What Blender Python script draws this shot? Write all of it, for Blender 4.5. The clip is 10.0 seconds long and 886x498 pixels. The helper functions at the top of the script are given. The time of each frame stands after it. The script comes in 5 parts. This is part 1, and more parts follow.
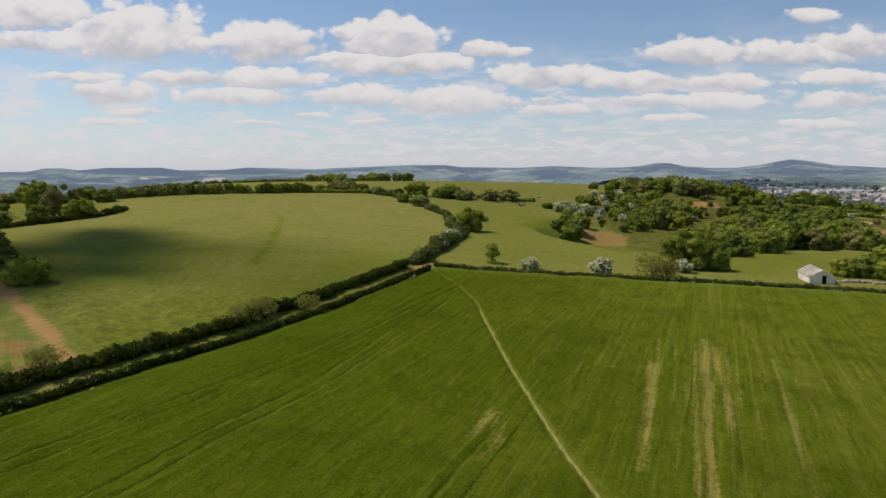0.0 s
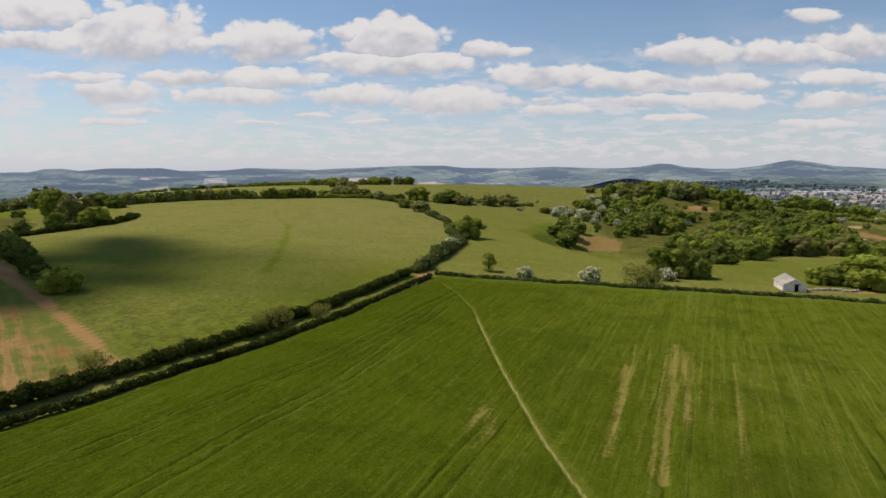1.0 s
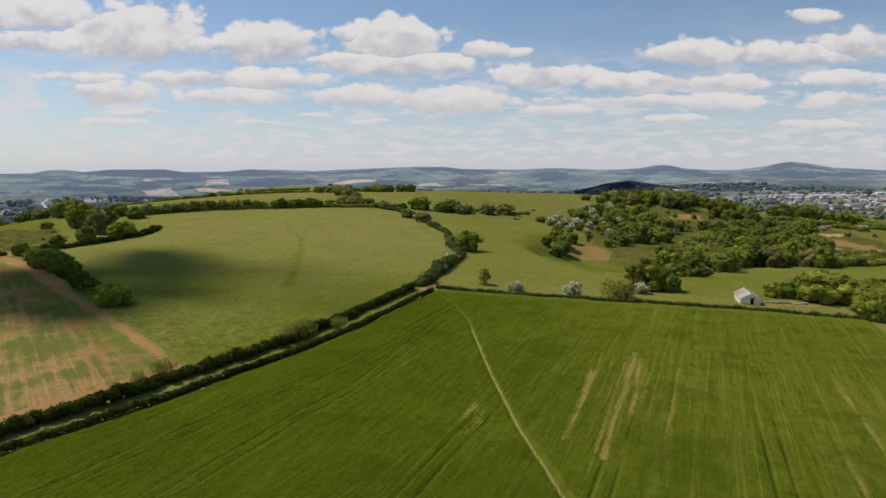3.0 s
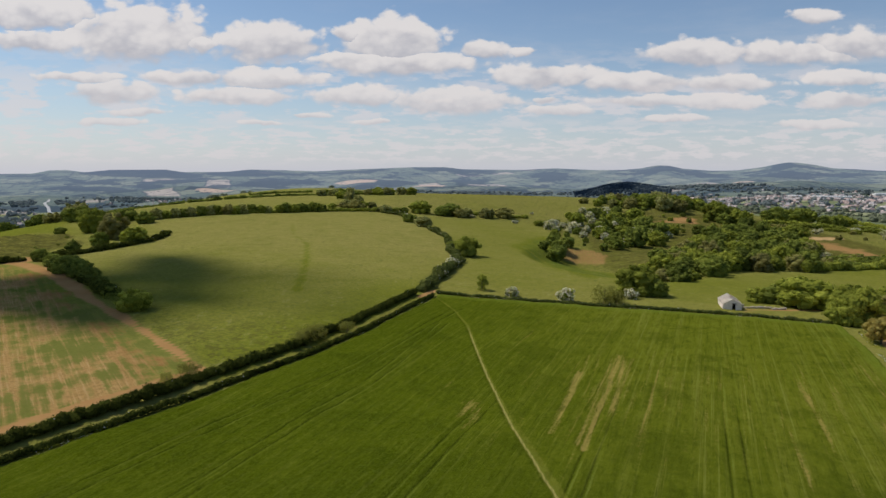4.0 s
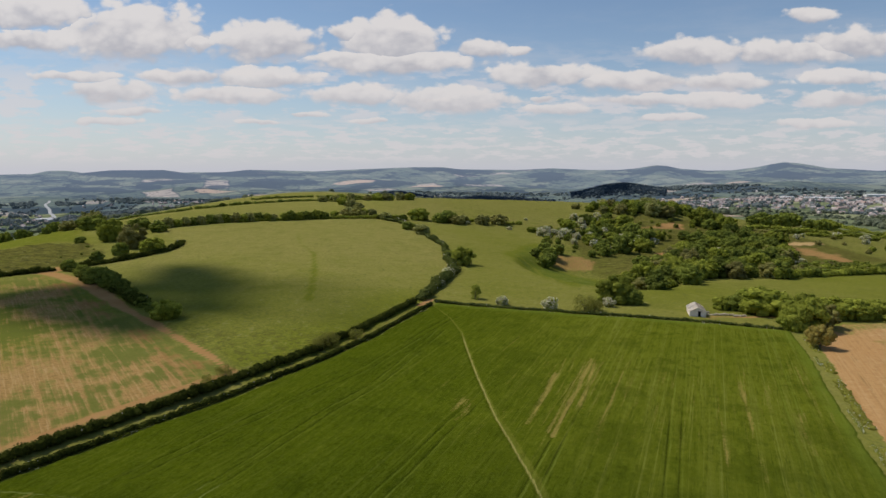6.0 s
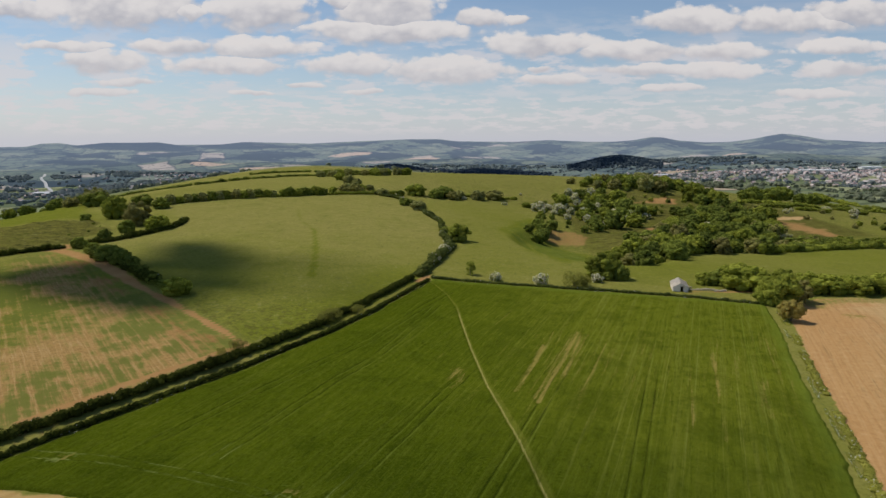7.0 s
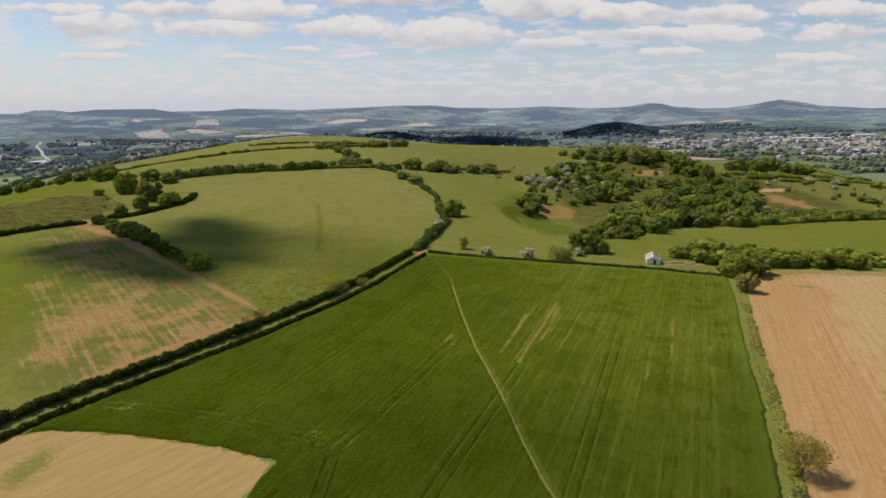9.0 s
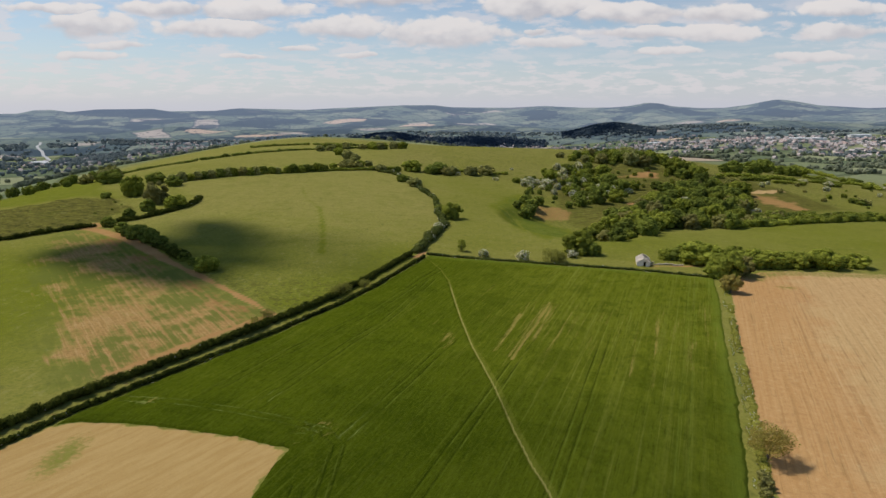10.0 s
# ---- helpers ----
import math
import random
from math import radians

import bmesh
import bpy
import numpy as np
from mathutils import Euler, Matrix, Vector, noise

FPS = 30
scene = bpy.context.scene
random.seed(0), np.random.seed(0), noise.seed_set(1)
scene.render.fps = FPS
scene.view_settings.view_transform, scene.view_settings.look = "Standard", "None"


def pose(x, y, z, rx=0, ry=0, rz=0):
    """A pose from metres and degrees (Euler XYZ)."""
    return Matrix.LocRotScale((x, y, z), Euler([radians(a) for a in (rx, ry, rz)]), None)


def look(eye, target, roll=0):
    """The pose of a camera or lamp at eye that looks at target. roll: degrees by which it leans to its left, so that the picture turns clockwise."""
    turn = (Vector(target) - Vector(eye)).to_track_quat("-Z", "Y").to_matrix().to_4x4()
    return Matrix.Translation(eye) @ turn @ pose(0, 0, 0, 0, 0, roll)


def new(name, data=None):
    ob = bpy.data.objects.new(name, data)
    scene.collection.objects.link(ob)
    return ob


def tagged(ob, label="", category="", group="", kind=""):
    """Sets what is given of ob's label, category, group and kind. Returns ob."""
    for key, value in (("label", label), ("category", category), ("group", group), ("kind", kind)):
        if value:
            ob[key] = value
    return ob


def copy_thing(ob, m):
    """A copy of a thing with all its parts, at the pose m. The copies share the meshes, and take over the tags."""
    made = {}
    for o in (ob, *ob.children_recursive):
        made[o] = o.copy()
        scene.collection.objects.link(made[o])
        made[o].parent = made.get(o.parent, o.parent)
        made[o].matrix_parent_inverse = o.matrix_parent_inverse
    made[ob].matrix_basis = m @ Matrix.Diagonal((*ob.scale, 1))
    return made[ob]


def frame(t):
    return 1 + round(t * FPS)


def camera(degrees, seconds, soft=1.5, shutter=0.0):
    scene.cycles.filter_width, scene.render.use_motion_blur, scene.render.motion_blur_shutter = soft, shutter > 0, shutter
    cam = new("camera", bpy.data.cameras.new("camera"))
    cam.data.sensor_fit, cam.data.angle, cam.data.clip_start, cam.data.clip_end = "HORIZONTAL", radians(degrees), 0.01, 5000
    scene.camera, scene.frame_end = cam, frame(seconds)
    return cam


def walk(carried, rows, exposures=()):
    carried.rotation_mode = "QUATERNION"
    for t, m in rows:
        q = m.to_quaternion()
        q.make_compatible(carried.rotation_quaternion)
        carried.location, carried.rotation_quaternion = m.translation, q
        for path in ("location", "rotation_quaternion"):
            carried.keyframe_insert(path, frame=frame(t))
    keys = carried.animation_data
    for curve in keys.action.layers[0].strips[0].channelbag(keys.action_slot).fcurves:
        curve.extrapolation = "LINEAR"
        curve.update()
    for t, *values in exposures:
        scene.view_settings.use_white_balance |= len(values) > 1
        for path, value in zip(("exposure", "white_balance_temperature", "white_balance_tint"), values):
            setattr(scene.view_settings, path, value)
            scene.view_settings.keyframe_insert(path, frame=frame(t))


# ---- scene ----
# ================= camera and walk =================
cam = camera(69.3, 10.0)
METRES, EYE, TILT, LEAN, TURN = 100.0, 22.0, -7.0, 0.0, 0.0
ROWS = [
    (0.0, 0.0, 0.0, 0.0, 0.0, 0.0, -0.0),
    (0.5, 0.0002, -0.0532, 0.0114, 0.0, 0.0, -0.02),
    (1.0, 0.0003, -0.0995, 0.0217, 0.02, 0.01, -0.02),
    (1.5, 0.0004, -0.1464, 0.0318, 0.03, 0.03, -0.02),
    (2.0, 0.0005, -0.1994, 0.0435, 0.05, 0.03, -0.04),
    (2.5, 0.001, -0.2486, 0.0539, 0.07, 0.04, -0.05),
    (4.0, 0.0014, -0.3968, 0.0862, 0.11, 0.02, -0.09),
    (4.5, 0.0018, -0.446, 0.0967, 0.12, 0.01, -0.09),
    (5.0, 0.0027, -0.4984, 0.1081, 0.07, -0.0, -0.07),
    (6.5, 0.0042, -0.6442, 0.1399, -0.22, -0.19, 0.04),
    (7.0, 0.0049, -0.6927, 0.1508, -0.38, -2.55, 0.1),
    (7.5, 0.0054, -0.7371, 0.1612, -0.5, -4.67, 0.15),
    (8.0, 0.0061, -0.7857, 0.1731, -0.58, -5.49, 0.17),
    (8.5, 0.0066, -0.8377, 0.1845, -0.66, -5.52, 0.18),
    (9.0, 0.007, -0.8864, 0.1954, -0.71, -5.54, 0.19),
    (9.5, 0.0073, -0.9343, 0.2062, -0.76, -5.58, 0.2),
    (10.0, 0.0077, -0.9764, 0.2155, -0.8, -5.6, 0.21),
]
walk(cam, [(t, pose(0, 0, EYE, TILT, LEAN, TURN) @ pose(METRES * x, METRES * y, METRES * z, 90 + pitch, roll, yaw)) for t, x, y, z, yaw, pitch, roll in ROWS],
     [(0.0, 0.0), (2.5, -0.02), (5.0, -0.07), (6.5, -0.10), (7.2, -0.08), (8.2, 0.03), (10.0, 0.0)])

# ================= world, sun and exposure =================
SUN_ELEV = radians(54)
SUN_FROM = Vector((-0.925, 0.38, 0)).normalized()      # the side the sun stands on
SUN_DIR = Vector((SUN_FROM.x * math.cos(SUN_ELEV), SUN_FROM.y * math.cos(SUN_ELEV), math.sin(SUN_ELEV)))
scene.view_settings.exposure = 0.0

# cumulus banks: middle (across, up), half width and half height, as slopes of the view to the north
CLOUDS_A = [(-0.465, 0.205, 0.094, 0.041), (-0.617, 0.234, 0.077, 0.025), (-0.62, 0.193, 0.068, 0.015), (-0.372, 0.188, 0.017, 0.013), (-0.27, 0.189, 0.073, 0.026), (-0.081, 0.193, 0.067, 0.031), (-0.144, 0.203, 0.019, 0.012), (-0.073, 0.162, 0.107, 0.017), (0.064, 0.18, 0.033, 0.012), (0.12, 0.18, 0.015, 0.006), (0.155, 0.143, 0.069, 0.017), (0.292, 0.133, 0.082, 0.014), (0.315, 0.105, 0.069, 0.008), (0.385, 0.176, 0.073, 0.017), (0.526, 0.176, 0.094, 0.017), (0.628, 0.189, 0.077, 0.02), (0.557, 0.23, 0.034, 0.01), (0.434, 0.132, 0.065, 0.012), (0.49, 0.285, 0.05, 0.006)]
CLOUDS_B = [(0.419, 0.105, 0.056, 0.01), (-0.271, 0.138, 0.069, 0.013), (-0.392, 0.14, 0.06, 0.01), (-0.315, 0.113, 0.078, 0.012), (-0.13, 0.112, 0.059, 0.015), (0.013, 0.105, 0.086, 0.019), (-0.505, 0.117, 0.06, 0.017), (-0.555, 0.14, 0.052, 0.007), (0.177, 0.092, 0.048, 0.008), (0.155, 0.108, 0.022, 0.005), (0.617, 0.107, 0.06, 0.012), (0.615, 0.139, 0.052, 0.01), (-0.472, 0.088, 0.039, 0.006), (-0.516, 0.073, 0.043, 0.006), (-0.208, 0.084, 0.026, 0.004), (-0.109, 0.075, 0.022, 0.004), (-0.282, 0.073, 0.026, 0.004), (0.568, 0.071, 0.052, 0.007), (0.351, 0.08, 0.043, 0.005)]


class Nodes:
    """Short ways to add nodes to a tree."""

    def __init__(self, tree):
        self.t = tree
        tree.nodes.clear()

    def add(self, kind, **props):
        n = self.t.nodes.new(kind)
        for k, v in props.items():
            if k == "op":
                n.operation = v
            elif k == "dt":
                n.data_type = v
            elif k == "blend":
                n.blend_type = v
        return n

    def put(self, socket, value):
        if isinstance(value, bpy.types.NodeSocket):
            self.t.links.new(value, socket)
        elif value is not None:
            socket.default_value = value

    def math(self, op, a, b=None, c=None, clamp=False):
        n = self.add("ShaderNodeMath", op=op)
        n.use_clamp = clamp
        for i, v in enumerate((a, b, c)):
            self.put(n.inputs[i], v)
        return n.outputs[0]

    def vec(self, op, a, b=None):
        n = self.add("ShaderNodeVectorMath", op=op)
        self.put(n.inputs[0], a)
        self.put(n.inputs[1], b)
        return n.outputs["Value"] if op in ("LENGTH", "DOT_PRODUCT") else n.outputs[0]

    def mix(self, f, a, b, blend="MIX"):
        n = self.add("ShaderNodeMix", dt="RGBA", blend=blend)
        self.put(n.inputs[0], f)
        self.put(n.inputs[6], a)
        self.put(n.inputs[7], b)
        return n.outputs[2]

    def step(self, v, lo, hi, out_lo=0.0, out_hi=1.0):
        n = self.add("ShaderNodeMapRange")
        n.interpolation_type = "SMOOTHSTEP"
        for i, x in enumerate((v, lo, hi, out_lo, out_hi)):
            self.put(n.inputs[i], x)
        return n.outputs[0]

    def noise(self, vec, scale, detail=3.0, rough=0.55, distort=0.0):
        n = self.add("ShaderNodeTexNoise")
        self.put(n.inputs["Vector"], vec)
        n.inputs["Scale"].default_value, n.inputs["Detail"].default_value = scale, detail
        n.inputs["Roughness"].default_value, n.inputs["Distortion"].default_value = rough, distort
        return n.outputs["Fac"]

    def billows(self, vec, scale):
        n = self.add("ShaderNodeTexVoronoi")
        n.feature = "SMOOTH_F1"
        self.put(n.inputs["Vector"], vec)
        n.inputs["Scale"].default_value, n.inputs["Smoothness"].default_value = scale, 0.35
        return n.outputs["Distance"]

    def cells(self, vec, scale):
        n = self.add("ShaderNodeTexNoise")
        self.put(n.inputs["Vector"], vec)
        n.inputs["Scale"].default_value, n.inputs["Detail"].default_value = scale, 2.0
        return n.outputs["Color"]

    def mapping(self, vec, scale=(1, 1, 1), rot=(0, 0, 0), loc=(0, 0, 0)):
        n = self.add("ShaderNodeMapping")
        self.put(n.inputs["Vector"], vec)
        n.inputs["Scale"].default_value, n.inputs["Rotation"].default_value, n.inputs["Location"].default_value = scale, rot, loc
        return n.outputs[0]

    def sep(self, vec):
        n = self.add("ShaderNodeSeparateXYZ")
        self.put(n.inputs[0], vec)
        return n.outputs

    def comb(self, x, y, z=0.0):
        n = self.add("ShaderNodeCombineXYZ")
        for i, v in enumerate((x, y, z)):
            self.put(n.inputs[i], v)
        return n.outputs[0]

    def attr(self, name):
        n = self.add("ShaderNodeAttribute")
        n.attribute_name = name
        return n.outputs["Vector"]

    def coords(self):
        return self.add("ShaderNodeTexCoord").outputs["Object"]


def rgb(r, g, b):
    return (r, g, b, 1.0)


def make_sky():
    world = bpy.data.worlds.new("sky")
    scene.world = world
    world.use_nodes = True
    n = Nodes(world.node_tree)
    sky = n.add("ShaderNodeTexSky")
    sky.sky_type, sky.sun_disc = "NISHITA", False
    sky.sun_elevation, sky.sun_rotation = SUN_ELEV, math.atan2(SUN_FROM.x, SUN_FROM.y)
    sky.altitude, sky.air_density, sky.dust_density, sky.ozone_density = 200, 1.0, 0.4, 1.5
    way = n.add("ShaderNodeTexCoord").outputs["Generated"]
    x, y, z = n.sep(way)
    blue = n.vec("SCALE", sky.outputs[0])
    blue.node.inputs["Scale"].default_value = SKY_STRENGTH
    blue = n.vec("MULTIPLY", blue, (0.88, 0.94, 0.99))
    # summer haze that pales the sky towards the horizon
    up = n.math("MAXIMUM", z, 0.0)
    blue = n.mix(n.math("MULTIPLY", n.math("POWER", 2.718, n.math("MULTIPLY", up, -12.0)), 0.78), blue, rgb(0.555, 0.570, 0.680))
    # picture-like coordinates of the northern sky
    yy = n.math("MAXIMUM", y, 0.05)
    u, v = n.math("DIVIDE", x, yy), n.math("DIVIDE", z, yy)
    uv = n.comb(u, v)
    stretched = n.comb(u, n.math("MULTIPLY", v, 1.5))
    rough = n.noise(stretched, 15.0, 8.0, 0.62, 0.15)
    # billows: rounded cells at two sizes
    bent = n.vec("ADD", stretched, n.vec("MULTIPLY", n.vec("SUBTRACT", n.cells(stretched, 30.0), (0.5, 0.5, 0.5)), (0.012, 0.012, 0)))
    big_puff, small_puff = n.billows(bent, 24.0), n.billows(bent, 62.0)
    puff = n.math("ADD", n.math("MULTIPLY", n.math("SUBTRACT", 0.45, big_puff), 0.85), n.math("MULTIPLY", n.math("SUBTRACT", 0.45, small_puff), 0.60))
    wob = n.math("ADD", n.math("MULTIPLY", n.math("SUBTRACT", rough, 0.5), 2.5), puff)
    bend = n.add("ShaderNodeTexNoise")
    n.put(bend.inputs["Vector"], stretched)
    bend.inputs["Scale"].default_value, bend.inputs["Detail"].default_value = 20.0, 4.0
    uv = n.vec("ADD", uv, n.vec("MULTIPLY", n.vec("SUBTRACT", bend.outputs["Color"], (0.5, 0.5, 0.5)), (0.060, 0.016, 0)))
    best, lift = None, None
    for cu, cv, ru, rv in CLOUDS_A + CLOUDS_B:
        d = n.vec("MULTIPLY", n.vec("SUBTRACT", uv, (cu, cv - 0.15 * rv, 0)), (0.74 / ru, 0.70 / rv, 0))
        f = n.math("SUBTRACT", 1.0, n.vec("LENGTH", d))
        b = n.sep(d)[1]
        f = n.math("SUBTRACT", f, n.math("MULTIPLY", n.math("MAXIMUM", n.math("MULTIPLY", b, -1.0), 0.0), 0.35))
        if best is None:
            best, lift = f, b
        else:
            over = n.math("GREATER_THAN", f, best)
            lift = n.math("ADD", n.math("MULTIPLY", over, n.math("SUBTRACT", b, lift)), lift)
            best = n.math("MAXIMUM", f, best)
    keep = n.math("MAXIMUM", best, -2.5)
    # crisp billowed tops, soft level bases
    dense = n.step(n.math("ADD", keep, n.math("MULTIPLY", wob, 0.50)), -0.12, n.step(lift, -0.6, 0.4, 0.50, 0.16))
    dense = n.math("MULTIPLY", dense, n.math("GREATER_THAN", y, 0.05))
    # thin banks that run on over the whole sky, flattened towards the horizon
    zz = n.math("ADD", n.math("MAXIMUM", z, 0.0), 0.025)
    flat = n.comb(n.math("DIVIDE", x, zz), n.math("DIVIDE", y, zz))
    sheet = n.noise(flat, 0.55, 8.0, 0.66)
    thin = n.math("MULTIPLY", n.step(sheet, 0.44, 0.66), n.step(z, 0.004, 0.05))
    thin = n.math("MULTIPLY", thin, n.step(z, 0.13, 0.24, 0.75, 0.22))
    # rows of small far cumulus low over the hills
    rowsv = n.noise(n.comb(u, n.math("MULTIPLY", v, 3.4)), 13.0, 6.0, 0.60, 0.0)
    rowsw = n.noise(n.comb(n.math("ADD", u, 3.0), n.math("MULTIPLY", v, 4.6)), 22.0, 6.0, 0.60, 0.0)
    small = n.math("MAXIMUM", n.math("MULTIPLY", n.step(rowsv, 0.49, 0.60), n.step(v, 0.05, 0.09)), n.math("MULTIPLY", n.step(rowsw, 0.47, 0.58), n.step(v, 0.085, 0.055)))
    small = n.math("MULTIPLY", small, n.math("MULTIPLY", n.step(v, 0.004, 0.026), n.step(v, 0.20, 0.11)))
    small = n.math("MULTIPLY", small, n.math("GREATER_THAN", y, 0.05))
    shade = n.step(n.math("ADD", lift, n.math("MULTIPLY", wob, 0.75)), -0.80, 0.50)
    cumulus = n.mix(shade, rgb(0.470, 0.460, 0.500), rgb(0.79, 0.745, 0.725))
    cumulus = n.mix(n.step(z, 0.05, 0.17, 0.55, 0.0), cumulus, rgb(0.66, 0.635, 0.655))
    c = n.mix(n.math("MULTIPLY", thin, 0.34), blue, rgb(0.66, 0.645, 0.665))
    c = n.mix(n.math("MULTIPLY", small, 0.66), c, rgb(0.70, 0.660, 0.680))
    c = n.mix(n.math("MULTIPLY", dense, 0.90), c, cumulus)
    bg, out = n.add("ShaderNodeBackground"), n.add("ShaderNodeOutputWorld")
    n.put(bg.inputs[0], c)
    n.put(out.inputs[0], bg.outputs[0])


SKY_STRENGTH = 0.1
make_sky()
sun = new("sun", bpy.data.lights.new("sun", "SUN"))
sun.data.energy, sun.data.angle, sun.data.color = 3.5, radians(0.6), (1.0, 0.94, 0.85)
sun.matrix_world = look(SUN_DIR * 300, (0, 0, 0))

# ================= relief =================
# heights every 100 m: one row for each line from west to east, south to north within it
RELIEF = [
    [-6.6, -19.4, -19.3, -33.5, -46.5, -48.8, -19.8, -22.5, -25.7],
    [1.8, -1.5, -1.3, -10.7, 0.0, -8.9, -0.7, -0.8, 0.0],
    [-0.4, 0.4, -1.4, 8.6, 25.1, 18.0, 9.6, 21.0, 22.2],
    [1.1, -0.0, 9.3, 7.9, 5.2, 15.1, 9.5, 11.4, 3.1],
    [-0.2, -6.1, 9.6, 6.7, 10.9, 16.1, 14.5, 14.9, -2.3],
    [0.4, 4.8, -6.3, -18.5, -12.1, 5.1, 15.2, 0.3, -21.1],
    [-3.2, 0.2, -3.0, -12.3, 2.0, 10.3, 16.8, 4.6, -18.3],
    [-5.7, -2.8, -8.4, -23.5, -14.9, -8.2, -4.1, -12.7, -12.4],
    [-12.5, -13.2, -22.3, -27.2, -28.8, -28.9, -25.3, -33.9, -15.9],
    [-6.3, -10.0, -17.8, -14.4, -12.4, -12.9, -8.7, -8.4, -3.7],
]
GRID_X = np.arange(-400, 501, 100.0)
GRID_Y = np.arange(0, 801, 100.0)
FAR_FROM = 2000.0        # where the backdrop of distant hills begins
RNG = np.random.default_rng(7)
TABLE = RNG.random(4096)


def vnoise(x, y, salt=0):
    """Smooth noise from 0 to 1 with a cell of 1."""
    xi, yi = np.floor(x).astype(np.int64), np.floor(y).astype(np.int64)
    fx, fy = x - xi, y - yi
    fx, fy = fx * fx * (3 - 2 * fx), fy * fy * (3 - 2 * fy)

    def h(i, j):
        return TABLE[(i * 7919 + j * 104729 + salt * 613 + (i * j) * 31) % 4096]

    return (h(xi, yi) * (1 - fx) + h(xi + 1, yi) * fx) * (1 - fy) + (h(xi, yi + 1) * (1 - fx) + h(xi + 1, yi + 1) * fx) * fy


def fbm(x, y, octaves=4, salt=0):
    total, amp, s = 0.0, 0.5, 0.0
    for o in range(octaves):
        total = total + amp * vnoise(x * 2 ** o + 17.3 * o, y * 2 ** o - 9.1 * o, salt + o)
        s += amp
        amp *= 0.5
    return total / s


def smooth(v, lo, hi):
    k = np.clip((v - lo) / (hi - lo), 0, 1)
    return k * k * (3 - 2 * k)


# the far ridge: bearing in degrees and height
RIDGE = [(-60, 20), (-40, 6), (-35, 5), (-32.8, 6), (-31.8, 24), (-30.6, 26), (-29.4, 12), (-27.6, 29), (-23.5, 34), (-22.2, 18), (-18.7, 22), (-16.9, 36), (-14, 30), (-11.2, 20), (-6.7, 38), (-2.2, 54), (0, 54), (1.8, 36), (6.8, 34), (9.8, 46), (13.2, 34), (15.6, 34), (17.0, 42), (18.4, 64), (19.4, 60), (20.4, 42), (22.5, 30), (24.5, 32), (26.4, 52), (27.4, 70), (28.2, 82), (29.0, 78), (30.2, 62), (31.2, 46), (33, 40), (34.4, 32), (45, 60), (60, 40)]
FLOOR = [(-70, -80), (-30, -80), (-20, -74), (-8, -68), (8, -68), (15, -64), (22, -38), (27, -28), (40, -30), (60, -40)]
# wooded hills in the valley: bearing, distance, rise, half length
HILLS = [(15.7, 2330, 34, 110), (4.3, 2000, 20, 140), (-4.2, 2000, 34, 110), (-22, 1750, 10, 150), (-12, 2900, 22, 300), (-25, 3000, 24, 380), (24, 3000, 12, 300)]


def height(x, y):
    """The height of the ground, in metres."""
    x, y = np.asarray(x, float), np.asarray(y, float)
    near, total = np.zeros_like(x), np.full_like(x, 1e-12)
    for gx, column in zip(GRID_X, RELIEF):
        wx = np.exp(-(np.clip(x, -470, 570) - gx) ** 2 / 12800)
        for gy, a in zip(GRID_Y, column):
            w = wx * np.exp(-(np.clip(y, -70, 870) - gy) ** 2 / 12800)
            near, total = near + a * w, total + w
    near = near / total
    # the old quarry hollow on the common, and the banks of the strip fields
    near = near - 4.5 * np.exp(-((x - 70) ** 2 / 600 + (y - 262) ** 2 / 1000))
    rim = ((x - 70) / 34) ** 2 + ((y - 232) / 58) ** 2
    near = near - 3.6 * smooth(rim, 1.2, 0.55) + 5.5 * np.exp(-((x - 168) / 42) ** 2 - ((y - 482) / 30) ** 2)
    away = np.hypot(x, y)
    bearing = np.degrees(np.arctan2(x, y))
    ridge = np.interp(bearing, [p[0] for p in RIDGE], [p[1] for p in RIDGE])
    low = np.interp(bearing, [p[0] for p in FLOOR], [p[1] for p in FLOOR])
    rise = smooth(away, 3300, 4600) ** 1.5
    far = low + (ridge - low) * rise + (fbm(x / 700, y / 330, 5, 11) - 0.5) * (38 + 52 * smooth(away, 2300, 3000)) * smooth(away, 700, 1600) * (1 - 0.85 * smooth(away, 3700, 4400))
    for b, d, amp, half in HILLS:
        across = np.radians(bearing - b) * d
        far = far + amp * np.exp(-(across / half) ** 2 - ((away - d) / 170) ** 2)
    far = far - 90 * smooth(away, 4620, 4990)
    far = np.where(y < -200, np.minimum(far, -30), far)
    out = np.sqrt(((x - 20) / 460) ** 2 + ((y - 400) / 530) ** 2)
    m = smooth(out, 1.55, 0.95)
    return near * m + far * (1 - m)


def high(x, y):
    return float(height(np.array([x]), np.array([y]))[0])


def valley_floor(x, y):
    """The height of what shows in the valley: the ground, and past FAR_FROM the backdrop laid over it."""
    away = np.hypot(x, y)
    return height(x, y) + np.where(away > FAR_FROM, 12 * smooth(away, FAR_FROM, FAR_FROM + 120) - 6, 0.0)

# ================= materials =================
def material(name, build):
    m = bpy.data.materials.new(name)
    m.use_nodes = True
    n = Nodes(m.node_tree)
    out = n.add("ShaderNodeOutputMaterial")
    n.put(out.inputs[0], build(n))
    return m


def surface(n, colour, rough=0.9, normal=None, metal=0.0, spec=0.25):
    b = n.add("ShaderNodeBsdfPrincipled")
    n.put(b.inputs["Base Color"], colour)
    n.put(b.inputs["Roughness"], rough)
    n.put(b.inputs["Metallic"], metal)
    n.put(b.inputs["Specular IOR Level"], spec)
    if normal is not None:
        n.put(b.inputs["Normal"], normal)
    return b.outputs[0]


